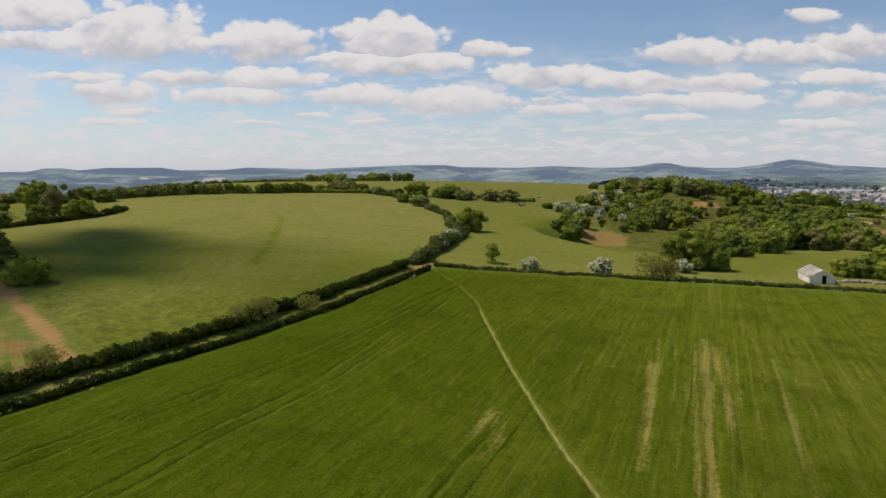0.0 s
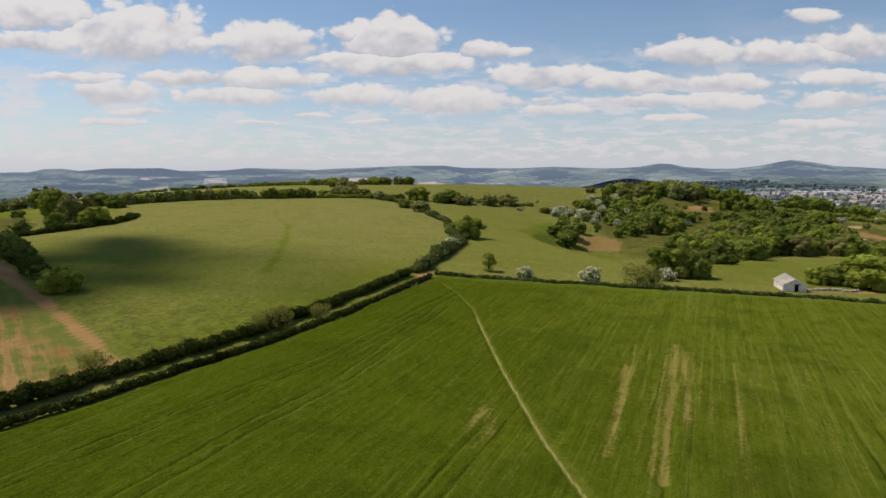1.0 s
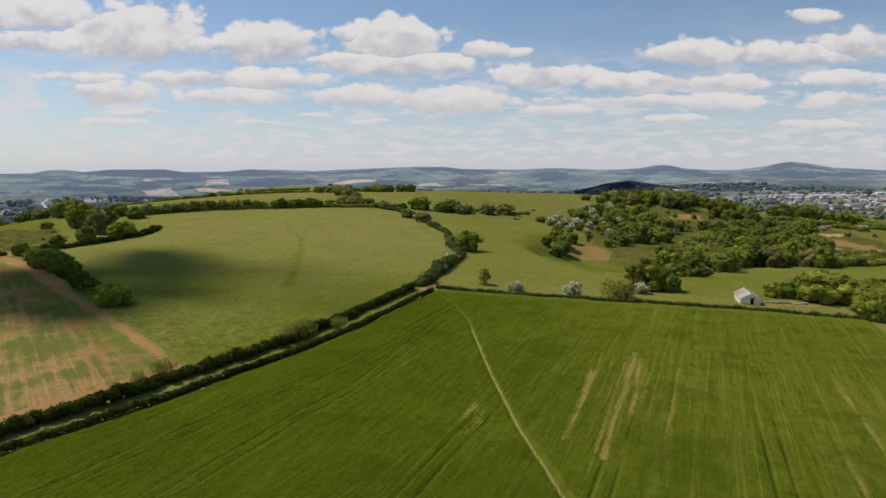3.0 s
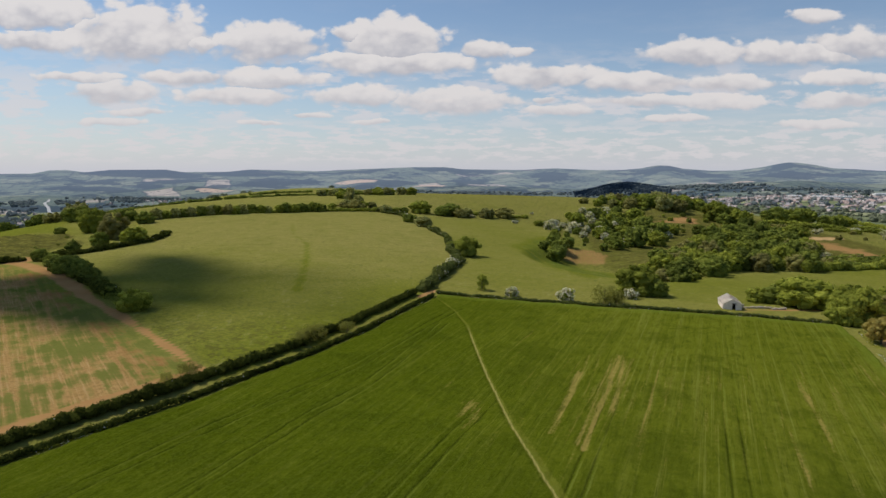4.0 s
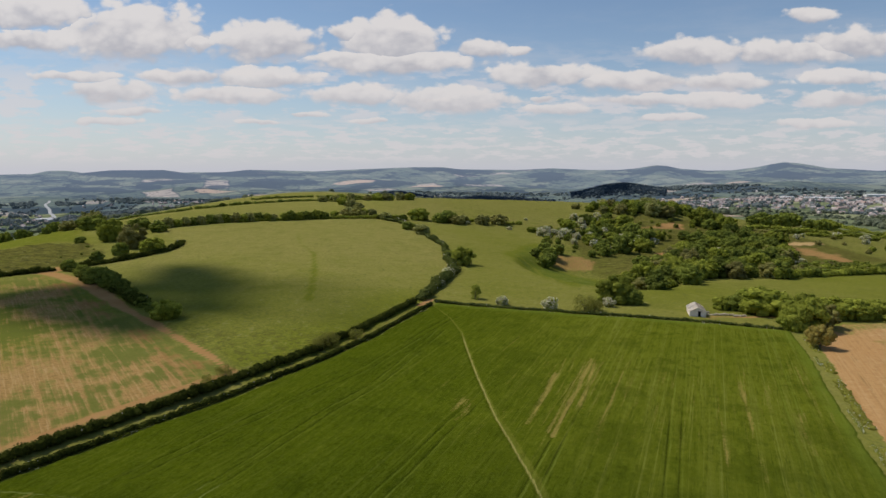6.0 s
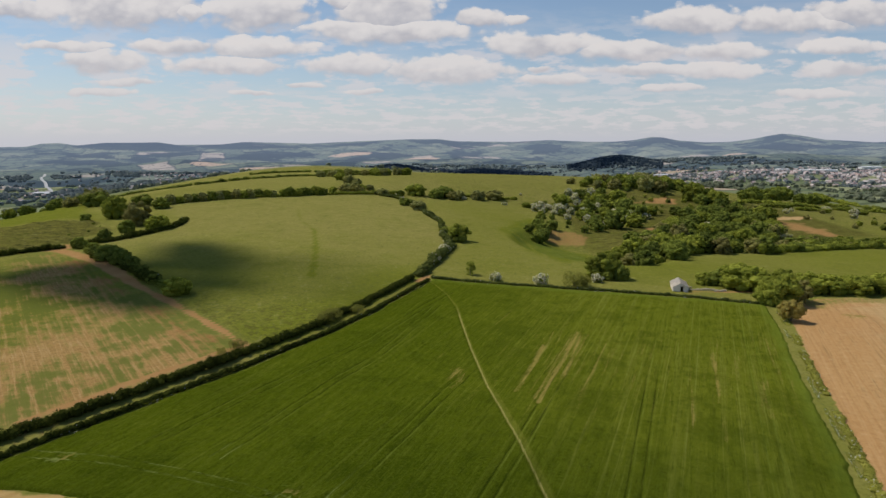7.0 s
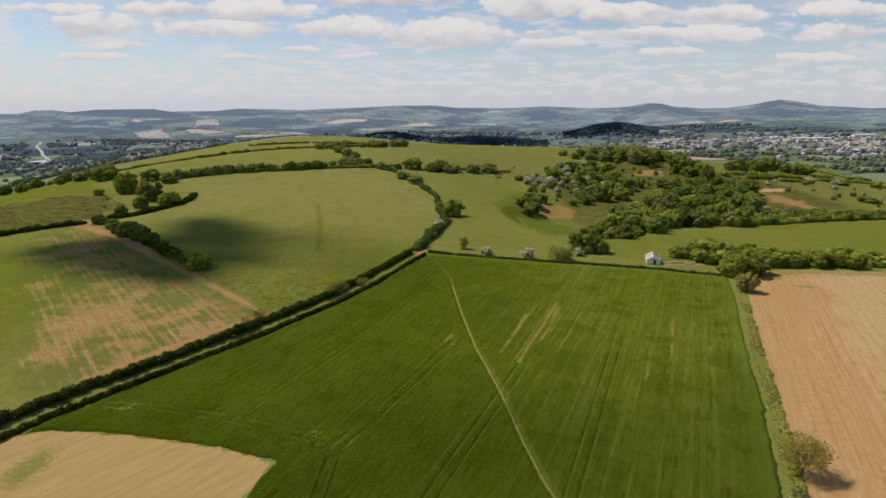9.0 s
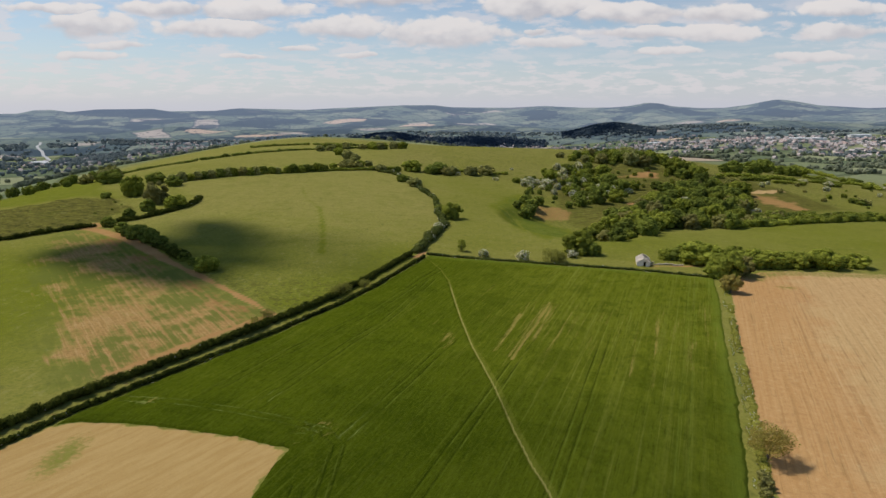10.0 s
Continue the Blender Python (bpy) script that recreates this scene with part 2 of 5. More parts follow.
def bump(n, height_socket, strength, distance):
    b = n.add("ShaderNodeBump")
    n.put(b.inputs["Height"], height_socket)
    b.inputs["Strength"].default_value, b.inputs["Distance"].default_value = strength, distance
    return b.outputs[0]


ROW_TURN = math.atan2(0.92, 0.385)       # bearing of the drill rows, from east


FIELD_WIDE, FIELD_DEEP = 135.0, 105.0


def patchwork(n, p, mid, dark=(0.120, 0.150, 0.085), green=(0.180, 0.205, 0.105), pale=(0.270, 0.280, 0.155), earth=(0.42, 0.33, 0.24), hedge=(0.045, 0.062, 0.034)):
    """The valley's fields: one colour a field, between bent hedge lines."""
    x, y, z = n.sep(p)
    w1 = n.math("ADD", n.math("MULTIPLY", n.math("SINE", n.math("ADD", n.math("DIVIDE", y, 230.0), 1.0)), 45.0), n.math("MULTIPLY", n.math("SINE", n.math("DIVIDE", x, 170.0)), 30.0))
    pc = n.math("DIVIDE", n.math("ADD", n.math("ADD", n.math("MULTIPLY", x, 0.9), n.math("MULTIPLY", y, 0.43)), w1), FIELD_WIDE)
    w2 = n.math("ADD", n.math("MULTIPLY", n.math("SINE", n.math("DIVIDE", x, 210.0)), 40.0), n.math("MULTIPLY", n.math("SINE", n.math("ADD", n.math("DIVIDE", y, 140.0), 2.0)), 25.0))
    pf = n.math("FLOOR", pc)
    qc = n.math("ADD", n.math("DIVIDE", n.math("ADD", n.math("SUBTRACT", n.math("MULTIPLY", y, 0.9), n.math("MULTIPLY", x, 0.43)), w2), FIELD_DEEP), n.math("MULTIPLY", pf, 0.37))
    cell = n.add("ShaderNodeTexWhiteNoise")
    n.put(cell.inputs["Vector"], n.comb(pf, n.math("FLOOR", qc)))
    pick = cell.outputs["Value"]
    c = n.mix(n.step(pick, 0.1, 0.5), rgb(*dark), rgb(*green))
    c = n.mix(n.step(pick, 0.55, 0.8), c, rgb(*pale))
    c = n.mix(n.math("GREATER_THAN", pick, 0.95), c, rgb(*earth))
    c = n.mix(n.step(mid, 0.35, 0.75, 0.0, 0.35), c, rgb(*dark))
    edge_p = n.math("MULTIPLY", n.math("ABSOLUTE", n.math("SUBTRACT", pc, n.math("ROUND", pc))), FIELD_WIDE)
    edge_q = n.math("MULTIPLY", n.math("ABSOLUTE", n.math("SUBTRACT", qc, n.math("ROUND", qc))), FIELD_DEEP)
    near = n.math("ADD", n.math("MINIMUM", edge_p, edge_q), n.math("MULTIPLY", n.math("SUBTRACT", mid, 0.5), 16.0))
    return n.mix(n.step(near, 10.0, 3.0, 0.0, 0.6), c, rgb(*hedge))


def ground_material(n):
    p = n.coords()
    soil_a, straw_a, track_a = n.sep(n.attr("cover"))
    rich, scrub, far = n.sep(n.attr("tone"))
    big, mid, fine = n.noise(p, 0.018, 4.0), n.noise(p, 0.16, 4.0, 0.6), n.noise(p, 1.1, 4.0, 0.65)
    tiny = n.noise(p, 4.5, 3.0, 0.7)
    # grass: grazed olive, lusher green, tussocks
    k = n.math("ADD", rich, n.math("MULTIPLY", n.math("SUBTRACT", big, 0.5), 0.9))
    k = n.math("ADD", k, n.math("MULTIPLY", n.math("SUBTRACT", mid, 0.5), 0.35), clamp=True)
    grass = n.mix(k, rgb(*PASTURE), rgb(*LUSH))
    grass = n.mix(n.step(rich, 1.1, 1.7, 0.0, 0.85), grass, rgb(0.078, 0.118, 0.018))
    grass = n.mix(n.step(mid, 0.38, 0.72, 0.0, 0.45), grass, rgb(0.182, 0.188, 0.030))
    grass = n.mix(n.step(fine, 0.38, 0.72, 0.0, 0.5), grass, rgb(0.088, 0.100, 0.018))
    grass = n.mix(n.step(tiny, 0.48, 0.30, 0.0, 0.35), grass, rgb(0.28, 0.26, 0.070))
    tuss = n.noise(n.mapping(p, (1, 1.0, 1)), 0.55, 5.0, 0.68)
    grass = n.mix(n.math("MULTIPLY", scrub, n.step(tuss, 0.44, 0.62, 0.0, 0.8)), grass, rgb(0.068, 0.066, 0.022))
    grass = n.mix(n.math("MULTIPLY", scrub, n.step(tuss, 0.44, 0.32, 0.0, 0.6)), grass, rgb(0.25, 0.225, 0.060))
    bank = n.noise(n.mapping(n.mapping(p, (1, 1, 1), (0, 0, 0.36)), (0.10, 0.42, 0.0)), 1.0, 5.0, 0.72)
    grass = n.mix(n.step(scrub, 0.72, 1.0, 0.0, 0.75), grass, n.mix(n.step(bank, 0.38, 0.62), rgb(0.046, 0.044, 0.012), rgb(0.135, 0.124, 0.026)))
    grass = n.mix(n.math("MULTIPLY", n.step(scrub, 0.85, 1.1), n.step(tuss, 0.62, 0.70, 0.0, 0.5)), grass, rgb(0.27, 0.21, 0.085))
    tuft = n.noise(n.mapping(p, (1.0, 0.55, 1.0)), 0.42, 6.0, 0.75)
    grass = n.mix(n.step(tuft, 0.54, 0.66, 0.0, 0.45), grass, rgb(0.102, 0.112, 0.030))
    grass = n.mix(n.step(tuft, 0.44, 0.34, 0.0, 0.35), grass, rgb(0.275, 0.255, 0.100))
    mott = n.noise(p, 0.06, 6.0, 0.7)
    grass = n.mix(n.step(mott, 0.50, 0.30, 0.0, 0.35), grass, rgb(0.112, 0.126, 0.018))
    # ploughed and part-grown soil, in drill rows
    across = n.mapping(p, (1, 1, 1), (0, 0, radians(54)))
    rows = n.noise(n.mapping(across, (0.035, 0.62, 0.0)), 1.0, 5.0, 0.62)
    patch = n.noise(p, 0.05, 5.0, 0.65)
    drill = n.math("SINE", n.math("ADD", n.math("MULTIPLY", n.sep(across)[1], 2.75), n.math("MULTIPLY", n.math("SUBTRACT", patch, 0.5), 4.0)))
    fine_rows = n.noise(n.mapping(across, (0.10, 2.2, 0.0)), 1.0, 4.0, 0.65)
    rows = n.math("ADD", n.math("MULTIPLY", rows, 0.68), n.math("MULTIPLY", fine_rows, 0.32))
    bare = n.math("ADD", n.math("MULTIPLY", rows, 1.10), n.step(patch, 0.28, 0.72, 0.0, 0.72))
    bare = n.math("ADD", bare, n.math("MULTIPLY", n.math("MULTIPLY", drill, n.step(rows, 0.35, 0.62)), 0.10))
    bare = n.math("ADD", bare, n.math("MULTIPLY", fine, 0.42))
    soil_c = n.mix(mid, rgb(0.30, 0.165, 0.056), rgb(0.44, 0.285, 0.115))
    soil_f = n.step(n.math("ADD", n.math("MULTIPLY", soil_a, 1.22), bare), 1.93, 2.50, 0.0, 0.94)
    soil_c = n.mix(n.step(fine, 0.40, 0.70, 0.0, 0.55), soil_c, rgb(0.165, 0.098, 0.030))
    soil_c = n.mix(n.step(rows, 0.48, 0.36, 0.0, 0.35), soil_c, rgb(0.44, 0.29, 0.12))
    soil_c = n.mix(n.step(fine_rows, 0.50, 0.64, 0.0, 0.38), soil_c, rgb(0.49, 0.330, 0.155))
    soil_c = n.mix(n.step(fine_rows, 0.46, 0.36, 0.0, 0.32), soil_c, rgb(0.20, 0.125, 0.050))
    red = n.step(n.math("ADD", n.sep(n.mapping(p, (1, 1, 1), (0, 0, radians(47))))[1], n.math("MULTIPLY", n.math("SUBTRACT", mid, 0.5), 14.0)), 4.0, 18.0, 0.0, 0.75)
    soil_c = n.mix(red, soil_c, rgb(0.235, 0.098, 0.036))
    c = n.mix(soil_f, grass, soil_c)
    c = n.mix(n.math("MULTIPLY", n.step(soil_a, 0.2, 0.9), n.step(bare, 1.18, 0.94, 0.0, 0.70)), c, rgb(0.118, 0.132, 0.028))
    # pale stubble with drill rows
    across2 = n.mapping(p, (1, 1, 1), (0, 0, -ROW_TURN))
    lines = n.noise(n.mapping(across2, (0.03, 2.1, 0.0)), 1.0, 6.0, 0.75)
    tan_c = n.mix(n.step(lines, 0.38, 0.62), rgb(0.420, 0.242, 0.098), rgb(0.530, 0.345, 0.160))
    wave = n.math("MULTIPLY", n.math("SUBTRACT", n.noise(n.mapping(across2, (0.012, 0.05, 0.0)), 1.0, 2.0), 0.5), 2.2)
    bout = n.math("FRACT", n.math("MULTIPLY", n.math("ADD", n.sep(across2)[1], wave), 0.43))
    worn = n.noise(n.mapping(across2, (0.022, 0.35, 0.0)), 1.0, 5.0, 0.7)
    tan_c = n.mix(n.math("MULTIPLY", n.step(n.math("ABSOLUTE", n.math("SUBTRACT", bout, 0.5)), 0.15, 0.05), n.step(worn, 0.46, 0.60, 0.0, 0.85)), tan_c, rgb(0.31, 0.19, 0.085))
    tan_c = n.mix(n.math("MULTIPLY", n.step(n.math("ABSOLUTE", n.math("SUBTRACT", bout, 0.1)), 0.14, 0.05), n.step(worn, 0.54, 0.38, 0.0, 0.50)), tan_c, rgb(0.60, 0.43, 0.225))
    tan_c = n.mix(n.step(big, 0.40, 0.70, 0.0, 0.40), tan_c, rgb(0.43, 0.235, 0.100))
    side = n.step(n.math("ADD", n.sep(across2)[1], n.math("MULTIPLY", n.math("SUBTRACT", n.noise(p, 0.07, 5.0, 0.7), 0.5), 34.0)), -76.0, -56.0)
    tan_c = n.mix(n.math("MULTIPLY", side, 0.55), tan_c, rgb(0.460, 0.250, 0.090))
    tan_c = n.mix(n.step(side, 0.45, 0.0, 0.0, 0.45), tan_c, rgb(0.515, 0.365, 0.170))
    clod = n.noise(p, 0.75, 6.0, 0.72)
    tan_c = n.mix(n.step(clod, 0.50, 0.66, 0.0, 0.38), tan_c, rgb(0.30, 0.165, 0.068))
    tan_c = n.mix(n.step(clod, 0.46, 0.34, 0.0, 0.32), tan_c, rgb(0.58, 0.42, 0.215))
    dashes = n.noise(n.mapping(across2, (0.06, 1.3, 0.0), (0, 0, 0), (7, 3, 0)), 1.0, 6.0, 0.72)
    tan_c = n.mix(n.step(dashes, 0.56, 0.66, 0.0, 0.65), tan_c, rgb(0.27, 0.17, 0.070))
    tan_c = n.mix(n.step(n.sep(p)[0], 0.0, -20.0), tan_c, n.mix(n.step(n.noise(n.mapping(n.mapping(p, (1, 1, 1), (0, 0, -0.97)), (0.10, 0.8, 0.0)), 1.0, 5.0, 0.7), 0.35, 0.65), rgb(0.38, 0.245, 0.088), rgb(0.435, 0.295, 0.115)))
    tan_c = n.mix(n.step(tiny, 0.45, 0.75, 0.0, 0.40), tan_c, rgb(0.26, 0.165, 0.075))
    s = n.math("ADD", straw_a, n.math("MULTIPLY", n.math("SUBTRACT", fine, 0.5), 0.7))
    c = n.mix(n.step(s, 0.35, 0.65), c, tan_c)
    # trodden earth
    t = n.math("ADD", track_a, n.math("MULTIPLY", n.math("SUBTRACT", fine, 0.5), 0.6))
    c = n.mix(n.step(t, 0.35, 0.8), c, n.mix(mid, rgb(0.300, 0.150, 0.054), rgb(0.41, 0.250, 0.102)))
    patchc = patchwork(n, p, mid)
    c = n.mix(far, c, patchc)
    relief = n.math("ADD", n.math("MULTIPLY", fine, 0.6), n.math("MULTIPLY", tiny, 0.4))
    return surface(n, c, 0.95, bump(n, relief, 0.7, 0.3), spec=0.0)


PASTURE = (0.262, 0.232, 0.066)
LUSH = (0.145, 0.160, 0.014)


def crop_material(n):
    p = n.coords()
    path, rut, bare = n.sep(n.attr("wear"))
    across = n.mapping(p, (1, 1, 1), (0, 0, -ROW_TURN))
    big, mid, fine = n.noise(p, 0.030, 4.0), n.noise(p, 0.22, 5.0, 0.62), n.noise(p, 2.2, 4.0, 0.7)
    rows = n.noise(n.mapping(across, (0.035, 1.1, 0.0)), 1.0, 6.0, 0.7)
    c = n.mix(n.step(big, 0.3, 0.7), rgb(0.050, 0.070, 0.003), rgb(0.074, 0.096, 0.005))
    thin = n.step(n.math("ADD", n.sep(p)[0], n.math("MULTIPLY", big, 30.0)), 12.0, 60.0, 0.0, 0.75)
    c = n.mix(thin, c, rgb(0.136, 0.150, 0.017))
    c = n.mix(n.step(mid, 0.35, 0.75, 0.0, 0.40), c, rgb(0.034, 0.054, 0.002))
    c = n.mix(n.step(rows, 0.52, 0.72, 0.0, 0.42), c, rgb(0.125, 0.142, 0.020))
    c = n.mix(n.step(rows, 0.45, 0.30, 0.0, 0.45), c, rgb(0.032, 0.050, 0.002))
    c = n.mix(n.step(fine, 0.42, 0.72, 0.0, 0.60), c, rgb(0.112, 0.132, 0.014))
    c = n.mix(n.step(n.noise(p, 0.9, 4.0, 0.7), 0.50, 0.30, 0.0, 0.30), c, rgb(0.026, 0.044, 0.002))
    bands = n.noise(n.mapping(across, (0.011, 0.55, 0.0)), 1.0, 5.0, 0.65)
    c = n.mix(n.math("MULTIPLY", thin, n.step(bands, 0.50, 0.70, 0.0, 0.6)), c, rgb(0.190, 0.195, 0.040))
    c = n.mix(n.math("MULTIPLY", thin, n.step(bands, 0.46, 0.34, 0.0, 0.45)), c, rgb(0.055, 0.075, 0.004))
    wisp = n.noise(n.mapping(across, (0.010, 1.25, 0.0)), 1.0, 5.0, 0.70)
    c = n.mix(n.math("MULTIPLY", n.step(thin, 0.05, 0.6, 0.35, 1.0), n.step(wisp, 0.54, 0.66, 0.0, 0.55)), c, rgb(0.200, 0.205, 0.046))
    east = n.step(n.sep(n.mapping(p, (1, 1, 1), (0, 0, -ROW_TURN)))[1], -20.0, -30.0)
    turn = n.math("MULTIPLY", n.step(n.sep(p)[1], 30.0, 20.0), n.math("MULTIPLY", n.step(n.sep(p)[0], -8.0, -14.0), n.step(n.sep(p)[1], 3.0, 8.0)))
    east = n.math("MAXIMUM", east, n.math("MULTIPLY", turn, n.step(mid, 0.40, 0.55)))
    c = n.mix(n.step(rut, 0.30, 0.85, 0.0, 0.8), c, n.mix(east, rgb(0.022, 0.034, 0.003), n.mix(turn, rgb(0.135, 0.160, 0.024), rgb(0.26, 0.29, 0.095))))
    b = n.math("ADD", bare, n.math("ADD", n.math("MULTIPLY", n.math("SUBTRACT", rows, 0.5), 2.4), n.math("MULTIPLY", n.math("SUBTRACT", fine, 0.5), 1.2)))
    c = n.mix(n.step(b, 0.36, 1.15, 0.0, 0.74), c, n.mix(fine, rgb(0.23, 0.19, 0.05), rgb(0.41, 0.285, 0.11)))
    c = n.mix(n.step(n.math("ADD", path, n.math("MULTIPLY", n.math("SUBTRACT", fine, 0.5), 0.3)), 0.22, 0.55, 0.0, 0.6), c, rgb(0.165, 0.168, 0.030))
    c = n.mix(n.step(n.math("ADD", path, n.math("MULTIPLY", n.math("SUBTRACT", fine, 0.5), 0.25)), 0.70, 0.92, 0.0, 0.85), c, rgb(0.37, 0.32, 0.125))
    streak = n.noise(n.mapping(across, (0.16, 2.4, 0.0)), 1.0, 5.0, 0.72)
    c = n.mix(n.step(streak, 0.54, 0.68, 0.0, 0.40), c, rgb(0.128, 0.150, 0.022))
    c = n.mix(n.step(streak, 0.46, 0.34, 0.0, 0.45), c, rgb(0.024, 0.040, 0.002))
    dash = n.noise(n.mapping(across, (0.13, 1.15, 0.0)), 1.0, 6.0, 0.68)
    c = n.mix(n.step(dash, 0.53, 0.68, 0.0, 0.26), c, rgb(0.160, 0.180, 0.028))
    c = n.mix(n.step(dash, 0.46, 0.34, 0.0, 0.34), c, rgb(0.024, 0.040, 0.002))
    ears = n.noise(p, 3.1, 4.0, 0.8)
    c = n.mix(n.step(ears, 0.54, 0.72, 0.0, 0.35), c, rgb(0.170, 0.200, 0.044))
    blotch = n.noise(p, 0.09, 5.0, 0.65)
    c = n.mix(n.step(blotch, 0.50, 0.36, 0.0, 0.35), c, rgb(0.030, 0.046, 0.003))
    c = n.mix(n.math("MULTIPLY", n.sep(n.attr("margin_sunlip"))[0], n.step(mid, 0.30, 0.60, 0.25, 0.65)), c, rgb(0.135, 0.170, 0.026))
    # sunlit side of each rut, painted as a pale line
    c = n.mix(n.step(n.sep(n.attr("margin_sunlip"))[1], 0.35, 0.80, 0.0, 0.55), c, rgb(0.175, 0.200, 0.042))
    grain = n.noise(p, 8.0, 3.0, 0.7)
    c = n.mix(n.step(grain, 0.52, 0.72, 0.0, 0.5), c, rgb(0.165, 0.180, 0.035))
    c = n.mix(n.step(grain, 0.48, 0.30, 0.0, 0.28), c, rgb(0.020, 0.034, 0.002))
    lean = n.step(n.math("ADD", n.sep(p)[1], n.math("MULTIPLY", big, 40.0)), 15.0, 75.0, 0.70, 1.00)
    c = n.vec("MULTIPLY", c, n.comb(n.math("MULTIPLY", lean, n.step(lean, 0.70, 1.0, 0.97, 1.02)), n.math("MULTIPLY", lean, 1.02), n.math("MULTIPLY", lean, 0.80)))
    h = n.math("ADD", n.math("MULTIPLY", fine, 0.7), n.math("MULTIPLY", n.noise(p, 7.0, 2.0), 0.5))
    return surface(n, c, 0.8, bump(n, h, 0.8, 0.25), spec=0.0)


def leaf_material(dark, light, odd=None, share=0.0, through_leaf=0.42):
    """Leaves that vary from clump to clump and let a little light through."""

    def build(n):
        isle = n.add("ShaderNodeNewGeometry").outputs["Random Per Island"]
        who = n.add("ShaderNodeObjectInfo").outputs["Random"]
        c = n.mix(isle, rgb(*dark), rgb(*light))
        c = n.mix(n.math("MULTIPLY", who, 0.6), c, n.mix(who, rgb(*light), rgb(dark[0] * 0.8, dark[1] * 0.75, dark[2])))
        if odd:
            c = n.mix(n.math("LESS_THAN", n.math("FRACT", n.math("MULTIPLY", isle, 37.7)), share), c, rgb(*odd))
        c = n.mix(n.step(n.noise(n.coords(), 0.9, 3.0), 0.4, 0.7, 0.0, 0.35), c, rgb(dark[0], dark[1], dark[2]))
        d, t, add = n.add("ShaderNodeBsdfDiffuse"), n.add("ShaderNodeBsdfTranslucent"), n.add("ShaderNodeMixShader")
        n.put(d.inputs[0], c)
        n.put(t.inputs[0], c)
        add.inputs[0].default_value = through_leaf
        n.put(add.inputs[1], d.outputs[0])
        n.put(add.inputs[2], t.outputs[0])
        return add.outputs[0]

    return build


def plain(a, b, scale, rough=0.85, relief=0.3, dist=0.03):
    def build(n):
        p = n.coords()
        k = n.noise(p, scale, 5.0, 0.65)
        k2 = n.noise(p, scale * 0.15, 3.0)
        c = n.mix(n.step(k, 0.3, 0.7), rgb(*a), rgb(*b))
        c = n.mix(n.step(k2, 0.45, 0.75, 0.0, 0.35), c, rgb(*(v * 0.6 for v in a)))
        return surface(n, c, rough, bump(n, k, relief, dist))

    return build


def varied(colours, rough=0.8, islands=False):
    """One colour an object (or an island), picked at random between the given ones."""

    def build(n):
        r = n.add("ShaderNodeNewGeometry").outputs["Random Per Island"] if islands else n.add("ShaderNodeObjectInfo").outputs["Random"]
        c = n.mix(r, rgb(*colours[0]), rgb(*colours[1]))
        c = n.mix(n.step(n.noise(n.coords(), 0.8, 3.0), 0.4, 0.7, 0.0, 0.3), c, rgb(*(v * 0.7 for v in colours[0])))
        return surface(n, c, rough)

    return build


# FAR_WOOD has the blue of distant air in its colour
TAN_FIELD, FAR_WOOD = (0.48, 0.35, 0.25), (0.034, 0.055, 0.066)
DISTANT_PATCHES = [(-978, 2754, 100, 70, TAN_FIELD), (-690, 2530, 120, 45, TAN_FIELD), (-520, 3780, 130, 70, TAN_FIELD), (-95, 3500, 110, 60, TAN_FIELD), (-1010, 3080, 260, 120, FAR_WOOD), (-1700, 3100, 260, 90, FAR_WOOD), (-480, 3150, 240, 80, FAR_WOOD), (480, 3050, 260, 70, FAR_WOOD), (1500, 3200, 70, 25, TAN_FIELD), (900, 2900, 200, 60, FAR_WOOD), (-1817, 3897, 380, 220, FAR_WOOD), (-1257, 4112, 300, 160, FAR_WOOD), (-600, 2750, 200, 60, FAR_WOOD), (1300, 2500, 160, 50, FAR_WOOD), (300, 3500, 200, 60, FAR_WOOD), (1750, 2700, 120, 50, TAN_FIELD), (1250, 2850, 80, 25, TAN_FIELD)]


def distant_material(n):
    """Hills kilometres off: woods and fields with haze painted into colour, and as a faint glow."""
    p = n.coords()
    woods, small = n.noise(p, 0.0036, 4.0, 0.55), n.noise(p, 0.020, 4.0, 0.65)
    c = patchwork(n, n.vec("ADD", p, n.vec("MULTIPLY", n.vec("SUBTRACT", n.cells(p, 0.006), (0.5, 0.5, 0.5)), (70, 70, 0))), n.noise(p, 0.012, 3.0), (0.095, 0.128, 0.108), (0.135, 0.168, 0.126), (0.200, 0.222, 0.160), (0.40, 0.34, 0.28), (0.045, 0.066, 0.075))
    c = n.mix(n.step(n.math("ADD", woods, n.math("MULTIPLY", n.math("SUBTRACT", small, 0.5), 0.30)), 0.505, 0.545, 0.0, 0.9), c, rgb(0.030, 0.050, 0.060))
    ragged = n.math("MULTIPLY", n.math("SUBTRACT", small, 0.5), 0.9)
    for cx, cy, rx, ry, col in DISTANT_PATCHES:
        d = n.vec("LENGTH", n.vec("MULTIPLY", n.vec("SUBTRACT", p, (cx, cy, 0)), (1 / rx, 1 / ry, 0)))
        c = n.mix(n.step(n.math("ADD", d, ragged), 1.0, 0.85, 0.0, 0.9), c, rgb(*col))
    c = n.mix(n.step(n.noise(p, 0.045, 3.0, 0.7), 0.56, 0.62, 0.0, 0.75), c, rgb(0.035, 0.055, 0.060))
    b = n.add("ShaderNodeBsdfPrincipled")
    n.put(b.inputs["Base Color"], c)
    b.inputs["Roughness"].default_value, b.inputs["Specular IOR Level"].default_value = 1.0, 0.0
    # air haze as blue emission on the hills, stronger with distance
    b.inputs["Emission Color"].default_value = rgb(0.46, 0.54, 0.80)
